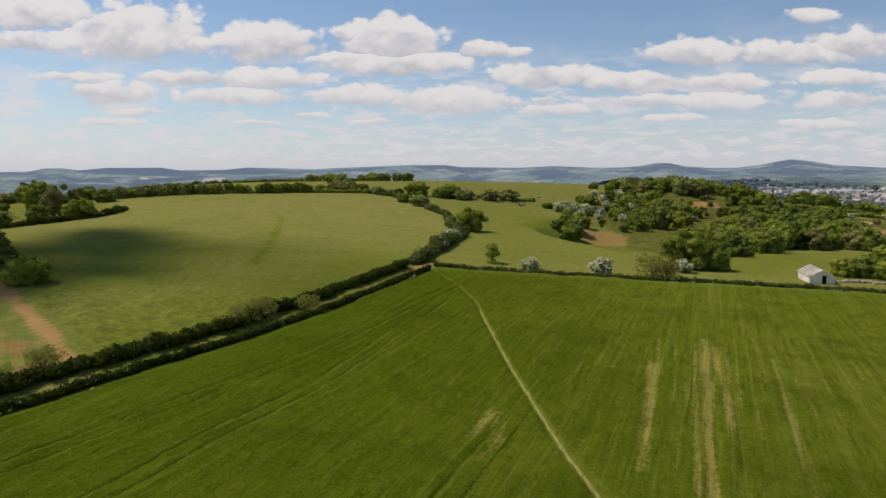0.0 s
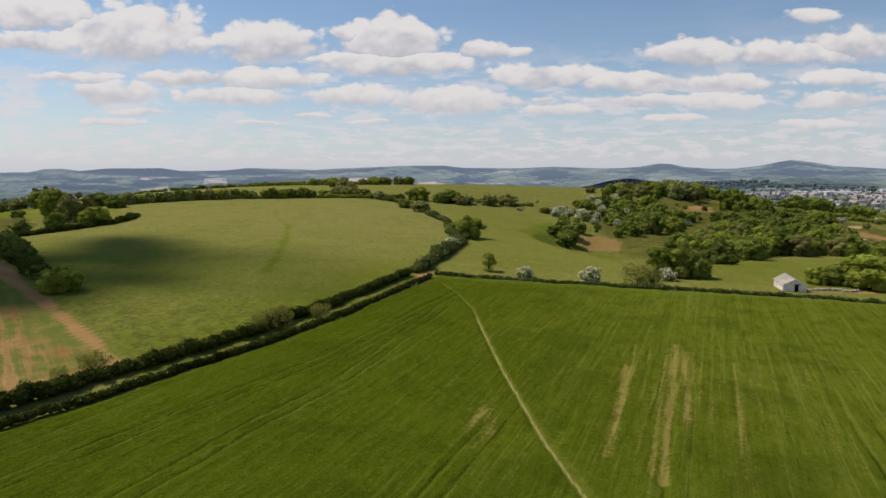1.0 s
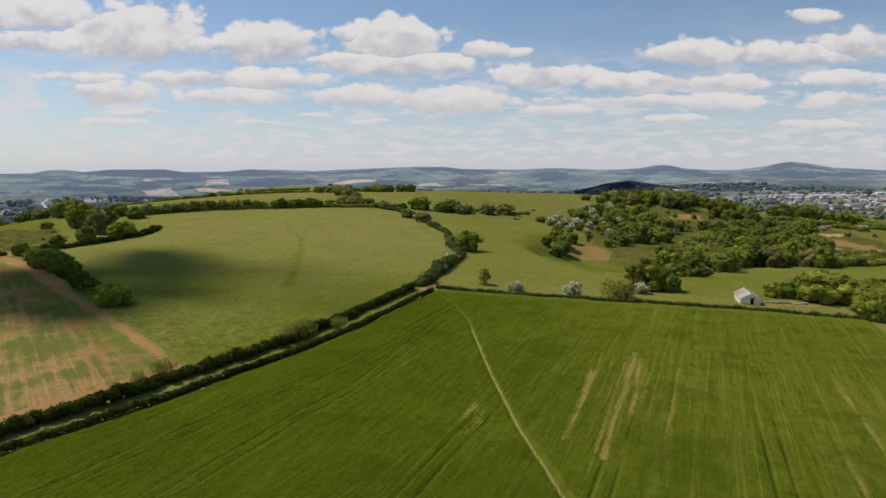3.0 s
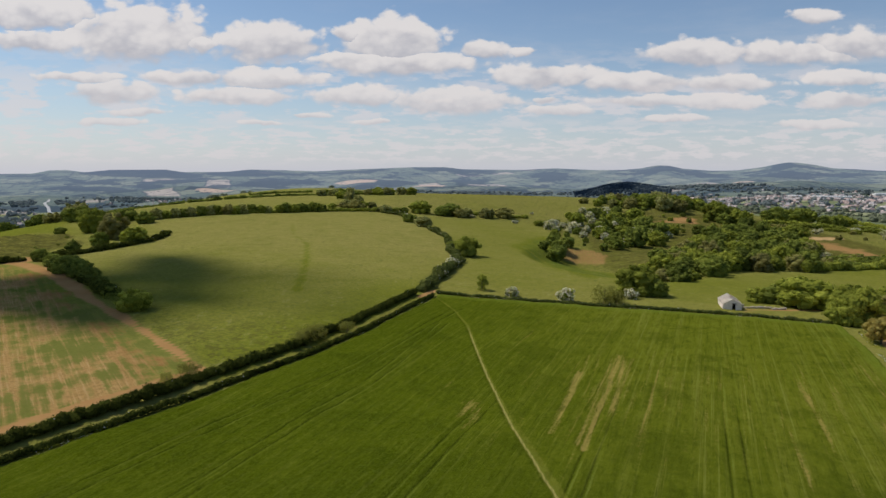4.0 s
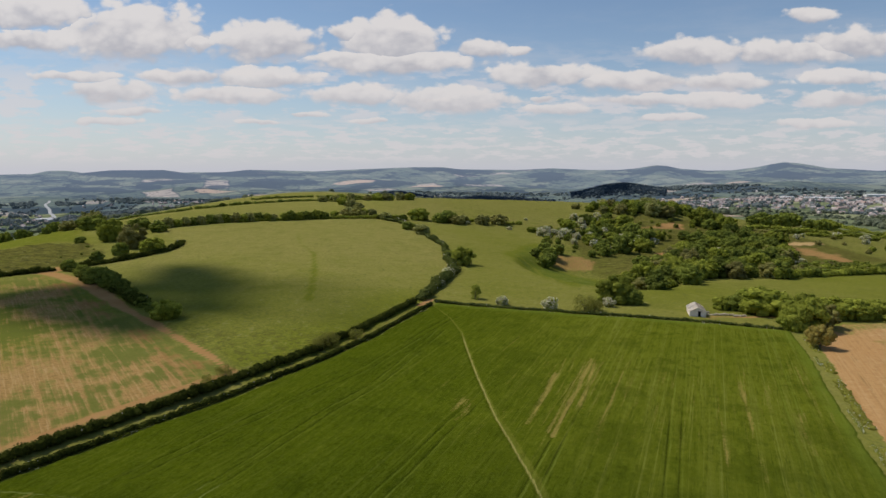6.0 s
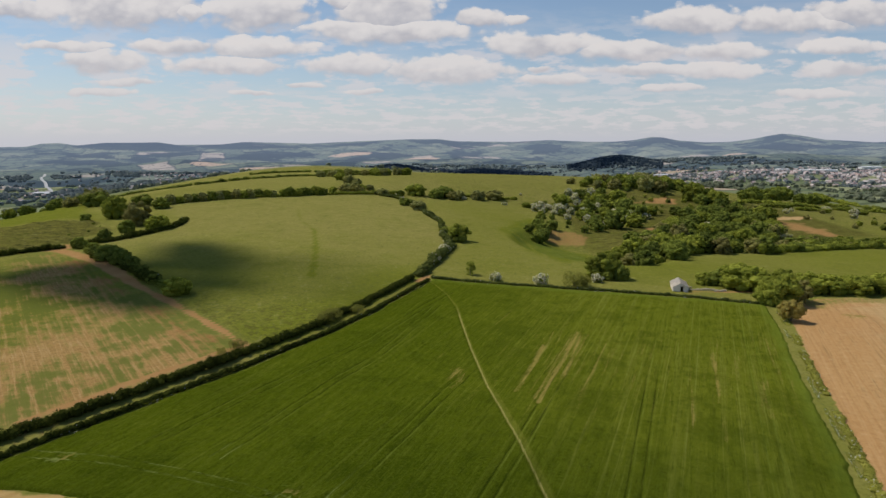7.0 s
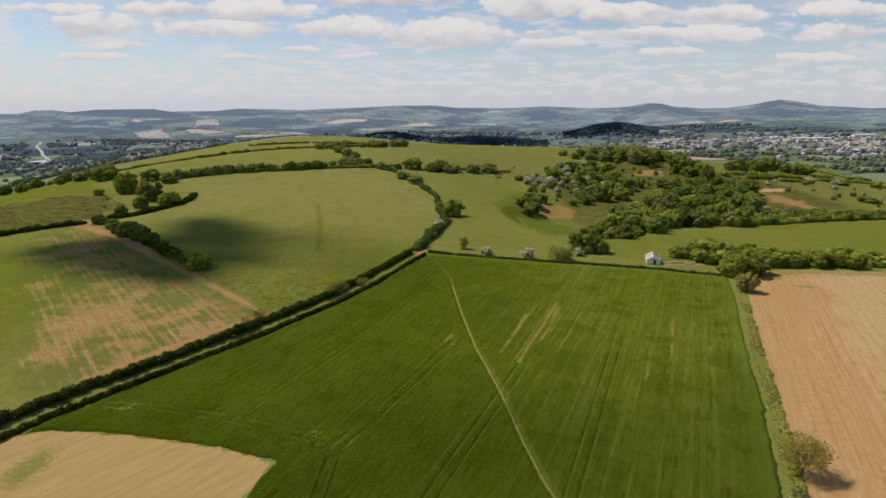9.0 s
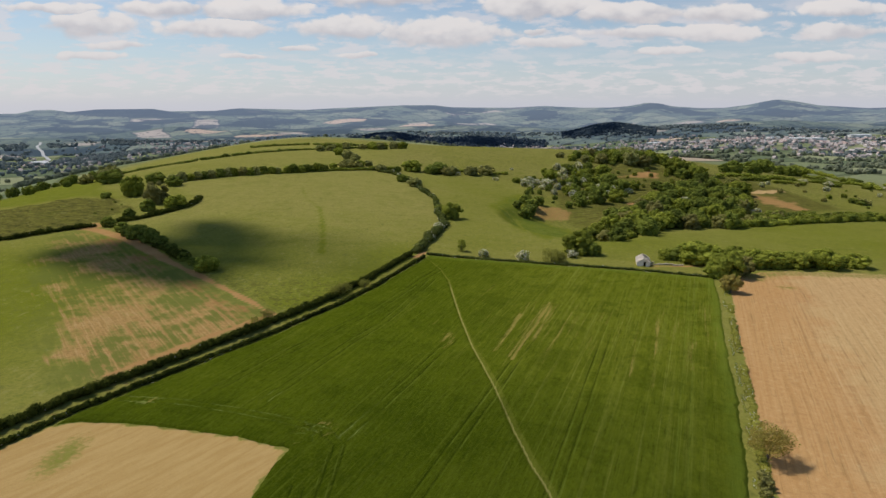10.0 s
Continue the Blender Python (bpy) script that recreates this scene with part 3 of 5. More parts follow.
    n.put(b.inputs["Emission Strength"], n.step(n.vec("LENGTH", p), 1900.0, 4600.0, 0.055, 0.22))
    return b.outputs[0]


DISTANT = material("distant_hills_hazed", distant_material)
GROUND = material("ground", ground_material)
CROP = material("cereal_crop", crop_material)
LEAF = material("leaves_green", leaf_material((0.168, 0.200, 0.026), (0.44, 0.460, 0.072)))
LEAF_DARK = material("leaves_dark", leaf_material((0.112, 0.146, 0.026), (0.345, 0.380, 0.068)))
LEAF_OLIVE = material("leaves_olive", leaf_material((0.205, 0.195, 0.052), (0.44, 0.405, 0.130)))
LEAF_MID = material("leaves_mid", leaf_material((0.058, 0.078, 0.018), (0.205, 0.225, 0.060), (0.70, 0.66, 0.52), 0.02))
LEAF_PALE = material("leaves_pale", leaf_material((0.230, 0.235, 0.062), (0.48, 0.465, 0.165)))
LEAF_HEDGE = material("leaves_hedge", leaf_material((0.028, 0.038, 0.007), (0.116, 0.132, 0.024), (0.42, 0.42, 0.34), 0.006))
LEAF_AIRY = material("leaves_airy", leaf_material((0.205, 0.200, 0.036), (0.40, 0.395, 0.088)))
LEAF_BROWN = material("leaves_half_out", leaf_material((0.31, 0.245, 0.058), (0.56, 0.470, 0.130), None, 0.0, 0.5))
LEAF_BLOOM = material("hawthorn_bloom", leaf_material((0.060, 0.085, 0.022), (0.20, 0.22, 0.08), (0.98, 0.90, 0.70), 0.94, 0.5))
# valley leaves: paled and blued, the haze being put into the base colour
LEAF_FAR = material("leaves_far_hazed", leaf_material((0.165, 0.195, 0.125), (0.32, 0.335, 0.195)))
LEAF_HAZE = material("leaves_valley_hazed", leaf_material((0.205, 0.250, 0.225), (0.35, 0.39, 0.31)))
# woods on the valley hills: blue haze painted into the leaf colour
LEAF_BLUE = material("leaves_hill_hazed", leaf_material((0.046, 0.070, 0.092), (0.090, 0.118, 0.135)))
WOOD = material("bark", plain((0.09, 0.07, 0.05), (0.17, 0.135, 0.10), 6.0))
STONE = material("barn_stone", plain((0.66, 0.57, 0.48), (0.90, 0.80, 0.70), 3.0, 0.9, 0.6, 0.05))
RUBBLE = material("rubble_stone", plain((0.36, 0.30, 0.22), (0.55, 0.48, 0.38), 3.0, 0.9, 0.6, 0.05))
SHEETING = material("barn_roof", plain((0.66, 0.58, 0.48), (0.92, 0.84, 0.72), 1.2, 0.7, 0.2, 0.02))
DARK = material("barn_inside_shade", plain((0.015, 0.014, 0.012), (0.03, 0.027, 0.022), 3.0))
BRAMBLE = material("dead_grass", leaf_material((0.24, 0.250, 0.035), (0.46, 0.43, 0.09), (0.85, 0.82, 0.70), 0.06))
PARSLEY = material("cow_parsley", leaf_material((0.20, 0.235, 0.030), (0.38, 0.40, 0.06), (0.90, 0.87, 0.76), 0.20))
WALLS = material("house_render", varied(((0.42, 0.33, 0.29), (0.70, 0.66, 0.63))))
ROOFS = material("house_roof", varied(((0.42, 0.30, 0.26), (0.55, 0.50, 0.48))))
WALLS_MANY = material("town_walls", varied(((0.42, 0.33, 0.28), (0.68, 0.63, 0.60)), islands=True))
ROOFS_MANY = material("town_roofs", varied(((0.42, 0.30, 0.26), (0.55, 0.50, 0.48)), islands=True))
SHED_WALL = material("shed_cladding", plain((0.62, 0.62, 0.62), (0.78, 0.77, 0.75), 0.4))
SHED_ROOF = material("shed_roof", plain((0.55, 0.55, 0.56), (0.72, 0.71, 0.70), 0.3))
GLASS = material("window_glass", plain((0.02, 0.025, 0.03), (0.04, 0.05, 0.06), 1.0, 0.15, 0.0))
TARMAC = material("tarmac", plain((0.38, 0.38, 0.37), (0.48, 0.48, 0.46), 0.3))
CLOUD = material("cloud_white", plain((0.85, 0.85, 0.85), (0.9, 0.9, 0.9), 0.01))


# ================= mesh helpers =================
def mesh_of(name, verts, quads, mat, smooth_shade=False, tris=None):
    """A mesh from arrays of corners and four-sided (and three-sided) faces."""
    me = bpy.data.meshes.new(name)
    verts = np.asarray(verts, np.float32)
    quads = np.asarray(quads if quads is not None else np.zeros((0, 4)), np.int32).reshape(-1, 4)
    tris = np.asarray(tris if tris is not None else np.zeros((0, 3)), np.int32).reshape(-1, 3)
    nq, nt = len(quads), len(tris)
    me.vertices.add(len(verts))
    me.vertices.foreach_set("co", verts.ravel())
    me.loops.add(nq * 4 + nt * 3)
    me.loops.foreach_set("vertex_index", np.concatenate((quads.ravel(), tris.ravel())))
    me.polygons.add(nq + nt)
    me.polygons.foreach_set("loop_start", np.concatenate((np.arange(nq) * 4, nq * 4 + np.arange(nt) * 3)))
    me.polygons.foreach_set("use_smooth", np.full(nq + nt, smooth_shade))
    me.update(calc_edges=True)
    me.validate()
    me.materials.append(mat)
    return me


def part(name, me, parent, label=""):
    ob = new(name, me)
    ob.parent = parent
    return tagged(ob, label)


def seg_dist(x, y, line):
    """The distance of places to an open line."""
    best = np.full(np.shape(x), 1e9)
    for (ax, ay), (bx, by) in zip(line[:-1], line[1:]):
        dx, dy = bx - ax, by - ay
        k = np.clip(((x - ax) * dx + (y - ay) * dy) / (dx * dx + dy * dy), 0, 1)
        best = np.minimum(best, np.hypot(x - ax - k * dx, y - ay - k * dy))
    return best


def inside(x, y, poly):
    """1 inside a closed outline, 0 outside."""
    odd = np.zeros(np.shape(x), bool)
    for (ax, ay), (bx, by) in zip(poly, poly[1:] + poly[:1]):
        cross = (ay > y) != (by > y)
        with np.errstate(divide="ignore", invalid="ignore"):
            odd ^= cross & (x < (bx - ax) * (y - ay) / (by - ay + 1e-12) + ax)
    return odd


def edge_of(x, y, poly):
    """The distance to an outline, positive inside."""
    d = seg_dist(x, y, poly + poly[:1])
    return np.where(inside(x, y, poly), d, -d)


def along(line, step):
    """Places and directions along a line, evenly spaced."""
    out, left = [], 0.0
    for (ax, ay), (bx, by) in zip(line[:-1], line[1:]):
        d = math.hypot(bx - ax, by - ay)
        k = left
        while k < d:
            out.append((ax + (bx - ax) * k / d, ay + (by - ay) * k / d, (bx - ax) / d, (by - ay) / d))
            k += step
        left = k - d
    return np.array(out)


def shifted(line, off):
    """A line moved to its right."""
    p = np.array(line, float)
    d = np.gradient(p, axis=0)
    d /= np.linalg.norm(d, axis=1)[:, None]
    return [(float(a), float(b)) for a, b in np.stack((p[:, 0] + d[:, 1] * off, p[:, 1] - d[:, 0] * off), 1)]


# ================= plan =================
LANE = [(-125, -125), (-100, -60), (-83, -14), (-77, 0), (-72.6, 9.2), (-68.3, 18.3), (-62.6, 27.5), (-55.8, 38.2), (-47.8, 50.7), (-38.3, 65.6), (-26.8, 85.5), (-19.5, 101), (-11.5, 121), (-5.5, 135.5)]
NORTH = [(-1.5, 138), (16, 132.5), (27, 129.5), (46, 125.3), (62.5, 120.8), (76, 116.3), (84, 112.5), (92, 108.5)]
CROP_EAST = [(92, 106), (90.5, 101.5), (82.8, 80), (72, 53), (60.7, 22.6), (52.7, 2.3), (47.5, -9.8), (38, -35), (6, -125)]
TAN_WEST = [(96, 103), (88, 84), (70, 39), (60, 13.5), (54.2, -2.7), (51, -10), (42, -35), (10, -125)]
STRAW_EDGE = [(-40, -125), (-28, -35), (-26, -8.5), (-24.8, -2), (-23.9, 2.3), (-34, 6.5), (-44.3, 9.4), (-54.8, 11.6), (-63.5, 12.4), (-67.7, 10.2), (-71, 4)]
SOIL_EDGE = [(-41.2, 73.5), (-52, 86.5), (-66, 102), (-82, 119), (-92, 129.5), (-121, 163), (-147, 185)]
SOIL_WEST = [(-162, 172), (-150, 132), (-122, 90), (-94, 49), (-77, 25)]
SOIL_NORTH = [(-149, 185), (-160, 180), (-174.5, 165), (-200, 145)]
PASTURE_EAST = [(-6, 141), (1, 171), (6, 196), (3, 222), (1.2, 272), (-6, 300), (-11, 331), (-22, 362), (-31, 376), (-45, 390)]
PASTURE_NORTH = [(-45, 390), (-68, 379), (-86, 371), (-104, 357), (-138, 340), (-167, 317)]
PASTURE_WEST = [(-128, 257), (-124.5, 243), (-124.2, 230.5), (-130, 215), (-136, 202), (-148, 195)]
FOOTPATH = [(-5, 137), (-3, 134), (-0.5, 128), (2.7, 118), (5.4, 103), (6.6, 84), (7.6, 70), (9.7, 47.5), (12.8, 26), (14.7, 6.6), (16, -3.5), (17.3, -9.5), (20, -35), (22.5, -60), (22, -82)]
SHEEP_PATH = [(-80, 300), (-76.5, 284), (-69, 255), (-56, 223), (-48, 183), (-43, 152), (-41, 138)]
HEADLAND = [(-60, 21.5), (-55, 21), (-48, 19.8), (-37, 16.4), (-26, 12), (-18.3, 8.1), (-15.1, 3), (-15.6, -8.7), (-17, -35)]
TRAMLINES = [
    [(-9, -120), (26.5, -35), (37, -10), (70, 70), (84, 104)],
    [(-27, -120), (8, -35), (18, -10), (44, 57), (59, 95)],
    [(-35, -90), (-11.5, -35), (-1, -9), (35, 79), (47, 110)],
    [(-15, 5), (14.5, 74.5), (29, 110)],
    [(-32, 20), (-23, 42), (-18.7, 53), (-13, 64), (-6.4, 84), (0, 105)],
    [(-43, 26), (-33, 45), (-25.7, 58), (-15.2, 75), (-7.2, 95), (0, 112), (4, 120)],
]
FIELD_EAST = [(73.5, 178), (92, 189), (132, 211), (193, 247), (274, 290), (420, 330), (420, 150), (200, 124), (157, 123), (125, 126), (106, 128), (94, 135), (80, 128), (60, 140), (62, 160)]

# ================= ground =================
def axis(lo, hi, step, grow, reach_lo, reach_hi):
    core = list(np.arange(lo, hi + step / 2, step))
    for sign, reach in ((1, reach_hi), (-1, reach_lo)):
        s, k, more = step, core[-1] if sign > 0 else core[0], []
        while abs(k) < reach:
            s *= grow
            k += sign * s
            more.append(k)
        core = core + more if sign > 0 else more[::-1] + core
    return np.array(core)


def grid_faces(nx, ny):
    i = np.arange(nx * ny).reshape(ny, nx)
    return np.stack((i[:-1, :-1], i[:-1, 1:], i[1:, 1:], i[1:, :-1]), -1).reshape(-1, 4)


def vector_attribute(me, name, a, b, c):
    at = me.attributes.new(name, "FLOAT_VECTOR", "POINT")
    at.data.foreach_set("vector", np.stack((a, b, c), -1).astype(np.float32).ravel())


def make_ground():
    xs = axis(-150, 110, 1.4, 1.027, 4990, 4990)
    ys = axis(-15, 190, 1.4, 1.025, 3000, 4990)
    gx, gy = np.meshgrid(xs, ys)
    x, y = gx.ravel(), gy.ravel()
    z = height(x, y)
    wob = (fbm(x / 7, y / 7, 3, 5) - 0.5) * 5
    soil = smooth(edge_of(x, y, SOIL_EDGE + SOIL_NORTH[:2] + SOIL_WEST + [(-66, 22), (-62, 28), (-55, 39), (-47, 51), (-38, 66)]) + wob * 2, -9, 12)
    soil = soil * (0.84 + 0.16 * smooth(seg_dist(x, y, [(-41, 73), (-64, 33)]), 60, 10))
    strip = smooth(seg_dist(x, y, shifted(SOIL_EDGE, -2.6)) + wob * 0.45, 1.7 + 4.0 * smooth(y, 100, 165), 0.6)
    straw = np.maximum(smooth(edge_of(x, y, STRAW_EDGE + [(-120, -125)]), -0.4, 0.4),
                       smooth(edge_of(x, y, TAN_WEST[::-1] + [(101, 110), (113, 118.5), (125.6, 120.5), (156, 116.5), (260, 105), (260, -125)]) + wob * 0.3, -0.8, 0.8))
    straw = straw * (1 - 0.52 * smooth(seg_dist(x, y, [(106, 112), (125, 118), (156, 114), (230, 106)]) + wob * 1.2, 11, 3) - 0.50 * np.exp(-((x - 111) / 6.5) ** 2 - ((y - 97) / 5.5) ** 2) - 0.62 * np.exp(-((x + 60) / 4.5) ** 2 - ((y - 1) / 11) ** 2))
    lane = seg_dist(x, y, LANE)
    track = np.maximum(0.55 * np.exp(-((lane - 0.8) / 0.38) ** 2), strip * 0.95)
    track = np.maximum(track, 0.72 * smooth(seg_dist(x, y, shifted(LANE, -5.0)[6:10]) + wob * 0.4, 2.4, 0.6))
    track = np.maximum(track, 0.78 * smooth(seg_dist(x, y, [(-68.5, 32.5), (-59.8, 47.2), (-53.4, 58.6), (-46.2, 67.6), (-42.5, 72)]) + wob * 0.4, 2.2, 0.5))
    track = np.maximum(track, smooth(seg_dist(x, y, [(-6, 135), (-4, 139), (-3, 142)]), 2.2, 0.5))
    track = np.maximum(track, 0.5 * smooth(seg_dist(x, y, FOOTPATH[:3]), 1.6, 0.5))
    for cx, cy, rx, ry, a in ((72, 286, 15, 19, 0.62), (243, 345, 20, 34, 0.70), (135, 320, 13, 9, 0.9), (180, 440, 14, 8, 0.8), (174, 430, 17, 9, 0.72), (150, 425, 10, 6, 0.6), (-152, 190, 8, 9, 0.9), (87, 125.5, 12, 2.2, 0.75), (101, 121.5, 7, 1.8, 0.7), (78, 122.5, 4, 1.6, 0.6)):
        track = np.maximum(track, a * smooth(np.hypot((x - cx) / rx, (y - cy) / ry) + wob * 0.22, 1.15, 0.5))
    straw = np.maximum(straw, smooth(np.hypot((x - 257) / 20, (y - 394 - 0.6 * (x - 257)) / 6) + wob * 0.06, 1.1, 0.8))
    away = np.hypot(x, y)
    past = smooth(edge_of(x, y, LANE[9:] + PASTURE_EAST + PASTURE_NORTH[1:] + PASTURE_WEST + [(-147, 185), (-92, 129), (-41, 73)]), -2, 2)
    rich = 0.38 + past * (0.34 - 0.74 * smooth(y + wob * 4, 95, 250)) + 0.60 * smooth(x, -80, -110) * smooth(y, 180, 120)
    rich = rich + 0.22 * smooth(edge_of(x, y, FIELD_EAST), -3, 3) + 0.16 * smooth(x, 0, 15) * smooth(y, 140, 150) - 0.22 * smooth(y, 330, 430)
    # dark green bank round the hollow: lush grass, with its slope's shade painted in
    bank = smooth(edge_of(x, y, [(33, 267), (44, 300), (57, 326), (54, 287), (57, 276), (65, 266), (72, 246), (68, 205), (49, 172), (40, 186), (37, 235)]) + wob * 1.2, -5, 6) * (0.7 + 0.5 * fbm(x / 6, y / 16, 3, 19))
    bank = bank * (1 - 0.9 * smooth(seg_dist(x, y, [(37.3, 268), (45.8, 255), (44, 215), (43, 180)]), 1.3, 0.4))
    slope = smooth(edge_of(x, y, [(-180, 269), (-208, 285), (-230, 268), (-330, 280), (-420, 420), (-330, 470), (-242, 377)]) + wob, -8, 12)
    rich = np.minimum(rich, 1) + 1.0 * bank + 0.75 * slope
    rich = rich + 0.85 * smooth(seg_dist(x, y, SHEEP_PATH) + wob * 0.3, 1.2, 0.2) - 0.15 * smooth(seg_dist(x, y, LANE), 2.4, 1.4) + 0.35 * past * smooth(seg_dist(x, y, LANE), 32, 8)
    rough_l = smooth(edge_of(x, y, [(-150, 197), (-150, 231), (-176, 263), (-206, 281), (-225, 262), (-300, 215), (-260, 120), (-200, 148), (-164, 182)]), -6, 8)
    rough_r = smooth(edge_of(x, y, [(70, 200), (60, 290), (70, 420), (130, 480), (260, 480), (300, 430), (300, 330), (200, 265), (120, 215)]), -10, 25)
    terrace = np.abs(((x * 0.35 + y * 0.94 + wob * 2.0) / 15) % 1.0 - 0.5)
    scrub = np.maximum(rough_l * (0.95 + 0.7 * smooth(terrace, 0.22, 0.40) * fbm(x / 9, y / 5, 3, 15) * 1.7), 0.96 * rough_r)
    scrub = np.maximum(scrub, 0.60 * smooth(y + wob * 6, 350, 420) * smooth(x, -60, -20))
    scrub = np.maximum(scrub, 0.62 * past * smooth(y + wob * 3, 128, 92))
    z = z + rough_l * 3.0 * terrace + scrub * (fbm(x / 5, y / 5, 3, 9) - 0.5) * 1.2
    out = np.sqrt(((x - 20) / 460) ** 2 + ((y - 400) / 530) ** 2)
    far = smooth(out, 0.80, 0.98)
    z = z - 0.25 * smooth(lane, 1.6, 0.6) + (fbm(x / 14, y / 14, 3, 3) - 0.5) * 0.5 * smooth(away, 1500, 600)
    me = mesh_of("ground", np.stack((x, y, z), -1), grid_faces(len(xs), len(ys)), GROUND, True)
    vector_attribute(me, "cover", soil, straw, track)
    vector_attribute(me, "tone", np.clip(rich, 0, 2), scrub, far)
    tagged(new("ground", me), "rolling farmland of pasture, bare soil and stubble fields", "ground", kind="structure")


make_ground()


def make_backdrop():
    """The hills on the skyline, too far off to shift as the camera moves."""
    b, d = np.radians(np.linspace(-62, 62, 420)), np.linspace(FAR_FROM, 4980, 90)
    gb, gd = np.meshgrid(b, d)
    x, y = (gd * np.sin(gb)).ravel(), (gd * np.cos(gb)).ravel()
    z = valley_floor(x, y)
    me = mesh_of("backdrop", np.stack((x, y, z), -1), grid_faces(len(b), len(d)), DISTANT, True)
    tagged(new("backdrop", me), "hazy blue hills on the skyline", "hills", kind="structure")


make_backdrop()


def make_crop():
    """The standing cereal: a canopy with wheel ruts, the trodden path and thin places let into it."""
    step = 0.3
    xs, ys = np.arange(-74, 93.5, step), np.concatenate((np.arange(-125, -14, 1.2), np.arange(-13.9, 139, step)))
    gx, gy = np.meshgrid(xs, ys)
    x, y = gx.ravel(), gy.ravel()
    field = shifted(LANE, 3.75)[4:] + shifted(NORTH, 1.4) + CROP_EAST + STRAW_EDGE
    wob = (fbm(x / 2.2, y / 2.2, 3, 21) - 0.5)
    inner = edge_of(x, y, field) + wob * 0.8
    ground = height(x, y) + (fbm(x / 14, y / 14, 3, 3) - 0.5) * 0.5
    path = np.exp(-(seg_dist(x, y, FOOTPATH) / 0.40) ** 2) * (1 - 0.45 * smooth(y, 92, 114))
    band2 = np.exp(-(seg_dist(x, y, shifted(FOOTPATH, -0.7)[1:]) / 0.65) ** 2) * smooth(y, 125, 112)
    path = np.maximum(path, 0.55 * band2 * (0.45 + 0.55 * smooth(y, 70, 25)))
    rut, sunlit_lip = np.zeros_like(x), np.zeros_like(x)
    for i, line in enumerate(TRAMLINES + [HEADLAND, shifted(HEADLAND, 4.0)[7:]]):
        for off in (-0.95, 0.95):
            d = seg_dist(x, y, shifted(line, off))
            # mask of the rut's sunlit edge, used for colour only
            sunlit_lip = np.maximum(sunlit_lip, np.exp(-((seg_dist(x, y, shifted(line, off + 0.45)) / 0.22) ** 2)) * (0.3 + 0.8 * fbm(x / 5, y / 5, 3, 50 + i)) * ((1 - 0.8 * smooth(y, 30, 60)) if i in (2, 3) else 0.85))
            rut = np.maximum(rut, np.exp(-(d / 0.22) ** 2) * (0.55 + 0.6 * fbm(x / 7, y / 7, 3, 30 + i)) * ((1 - 0.45 * smooth(y, 40, 70)) if i in (1, 2, 3) else 1.0))
    # trampled turning place
    spin = np.hypot(x + 20, y - 9)
    flat = np.maximum(smooth(spin, 6, 2), smooth(np.hypot((x + 55), (y - 20.5) * 2), 6, 1))
    flat = np.maximum(flat, smooth(seg_dist(x, y, [(-24, 3.5), (-18, 6)]), 2.0, 0.5))
    squiggle = np.abs(vnoise(x / 1.3, y / 1.3, 44) - 0.5)
    rut = np.maximum(rut, flat * smooth(squiggle, 0.10, 0.03) * 0.8)
    bare = 0.85 * flat * smooth(np.abs(vnoise(x / 1.2 + 5, y / 1.2, 46) - 0.5), 0.12, 0.04)
    for (ax, ay), (bx, by), w, a in (
            ((33.6, 81), (18, 40), 0.55, 0.95), ((34.4, 80), (25, 53), 0.40, 0.75), ((31.8, 79), (17.4, 41.5), 0.30, 0.6), ((24.2, 71.5), (14.7, 45), 0.55, 0.9), ((28, 81), (18.8, 55), 0.30, 0.5), ((30, 81), (15.8, 41), 0.28, 0.45),
            ((35.4, 78.5), (24.4, 51.5), 0.55, 0.55), ((41, 78.5), (25, 41), 0.35, 0.5), ((53.6, 63), (41.1, 29), 0.35, 0.5), ((60.4, 67.7), (44.3, 24.6), 0.40, 0.6), ((58, 60), (48, 35), 0.3, 0.4), ((75.9, 75.1), (58.6, 30.2), 0.35, 0.4),
            ((61.8, 48), (55.7, 33), 1.1, 0.5), ((3, 68), (0.2, 62), 0.45, 0.6), ((-0.8, 61.5), (-2.6, 57), 0.45, 0.5), ((11.6, 52), (10.8, 48), 0.6, 0.5), ((7.2, 45), (6, 41), 0.7, 0.5), ((20, 100), (15, 88), 0.5, 0.45), ((25, 95), (20, 82), 0.4, 0.35),
            ((4.6, 56), (3.8, 51), 1.7, 1.0), ((4.2, 51), (2.6, 47), 1.2, 0.7), ((1.5, 46), (0.2, 42.5), 0.6, 0.5), ((47, 72), (36, 46), 0.3, 0.35), ((50, 74), (38, 45), 0.3, 0.3)):
        d = seg_dist(x, y, [(ax, ay), (bx, by)])
        bare = np.maximum(bare, a * np.exp(-(d / w) ** 2))
    ra, rb = x * 0.385 + y * 0.92, x * 0.92 - y * 0.385
    bare = bare * (0.35 + 0.65 * smooth(fbm(ra / 7, rb / 0.7, 3, 71), 0.25, 0.62))
    band = np.exp(-((y - 60) / 32) ** 2) * smooth(x, 2, 25)
    bare = bare * (0.65 + 0.6 * fbm(x / 4, y / 4, 3, 61)) + 0.34 * band
    tall = 0.55 * smooth(inner, 0.0, 0.9) - 0.15
    fringe = smooth(np.minimum(seg_dist(x, y, CROP_EAST), seg_dist(x, y, NORTH) * 0.55) + wob * 1.5, 4.2, 1.2)
    tall = tall + (fbm(x / 3.5, y / 3.5, 3, 8) - 0.5) * 0.22 + (vnoise(x / 0.6, y / 0.6, 12) - 0.5) * 0.16 + (fbm((x * 0.385 + y * 0.92) / 3.0, (x * 0.92 - y * 0.385) / 0.8, 2, 18) - 0.5) * 0.16
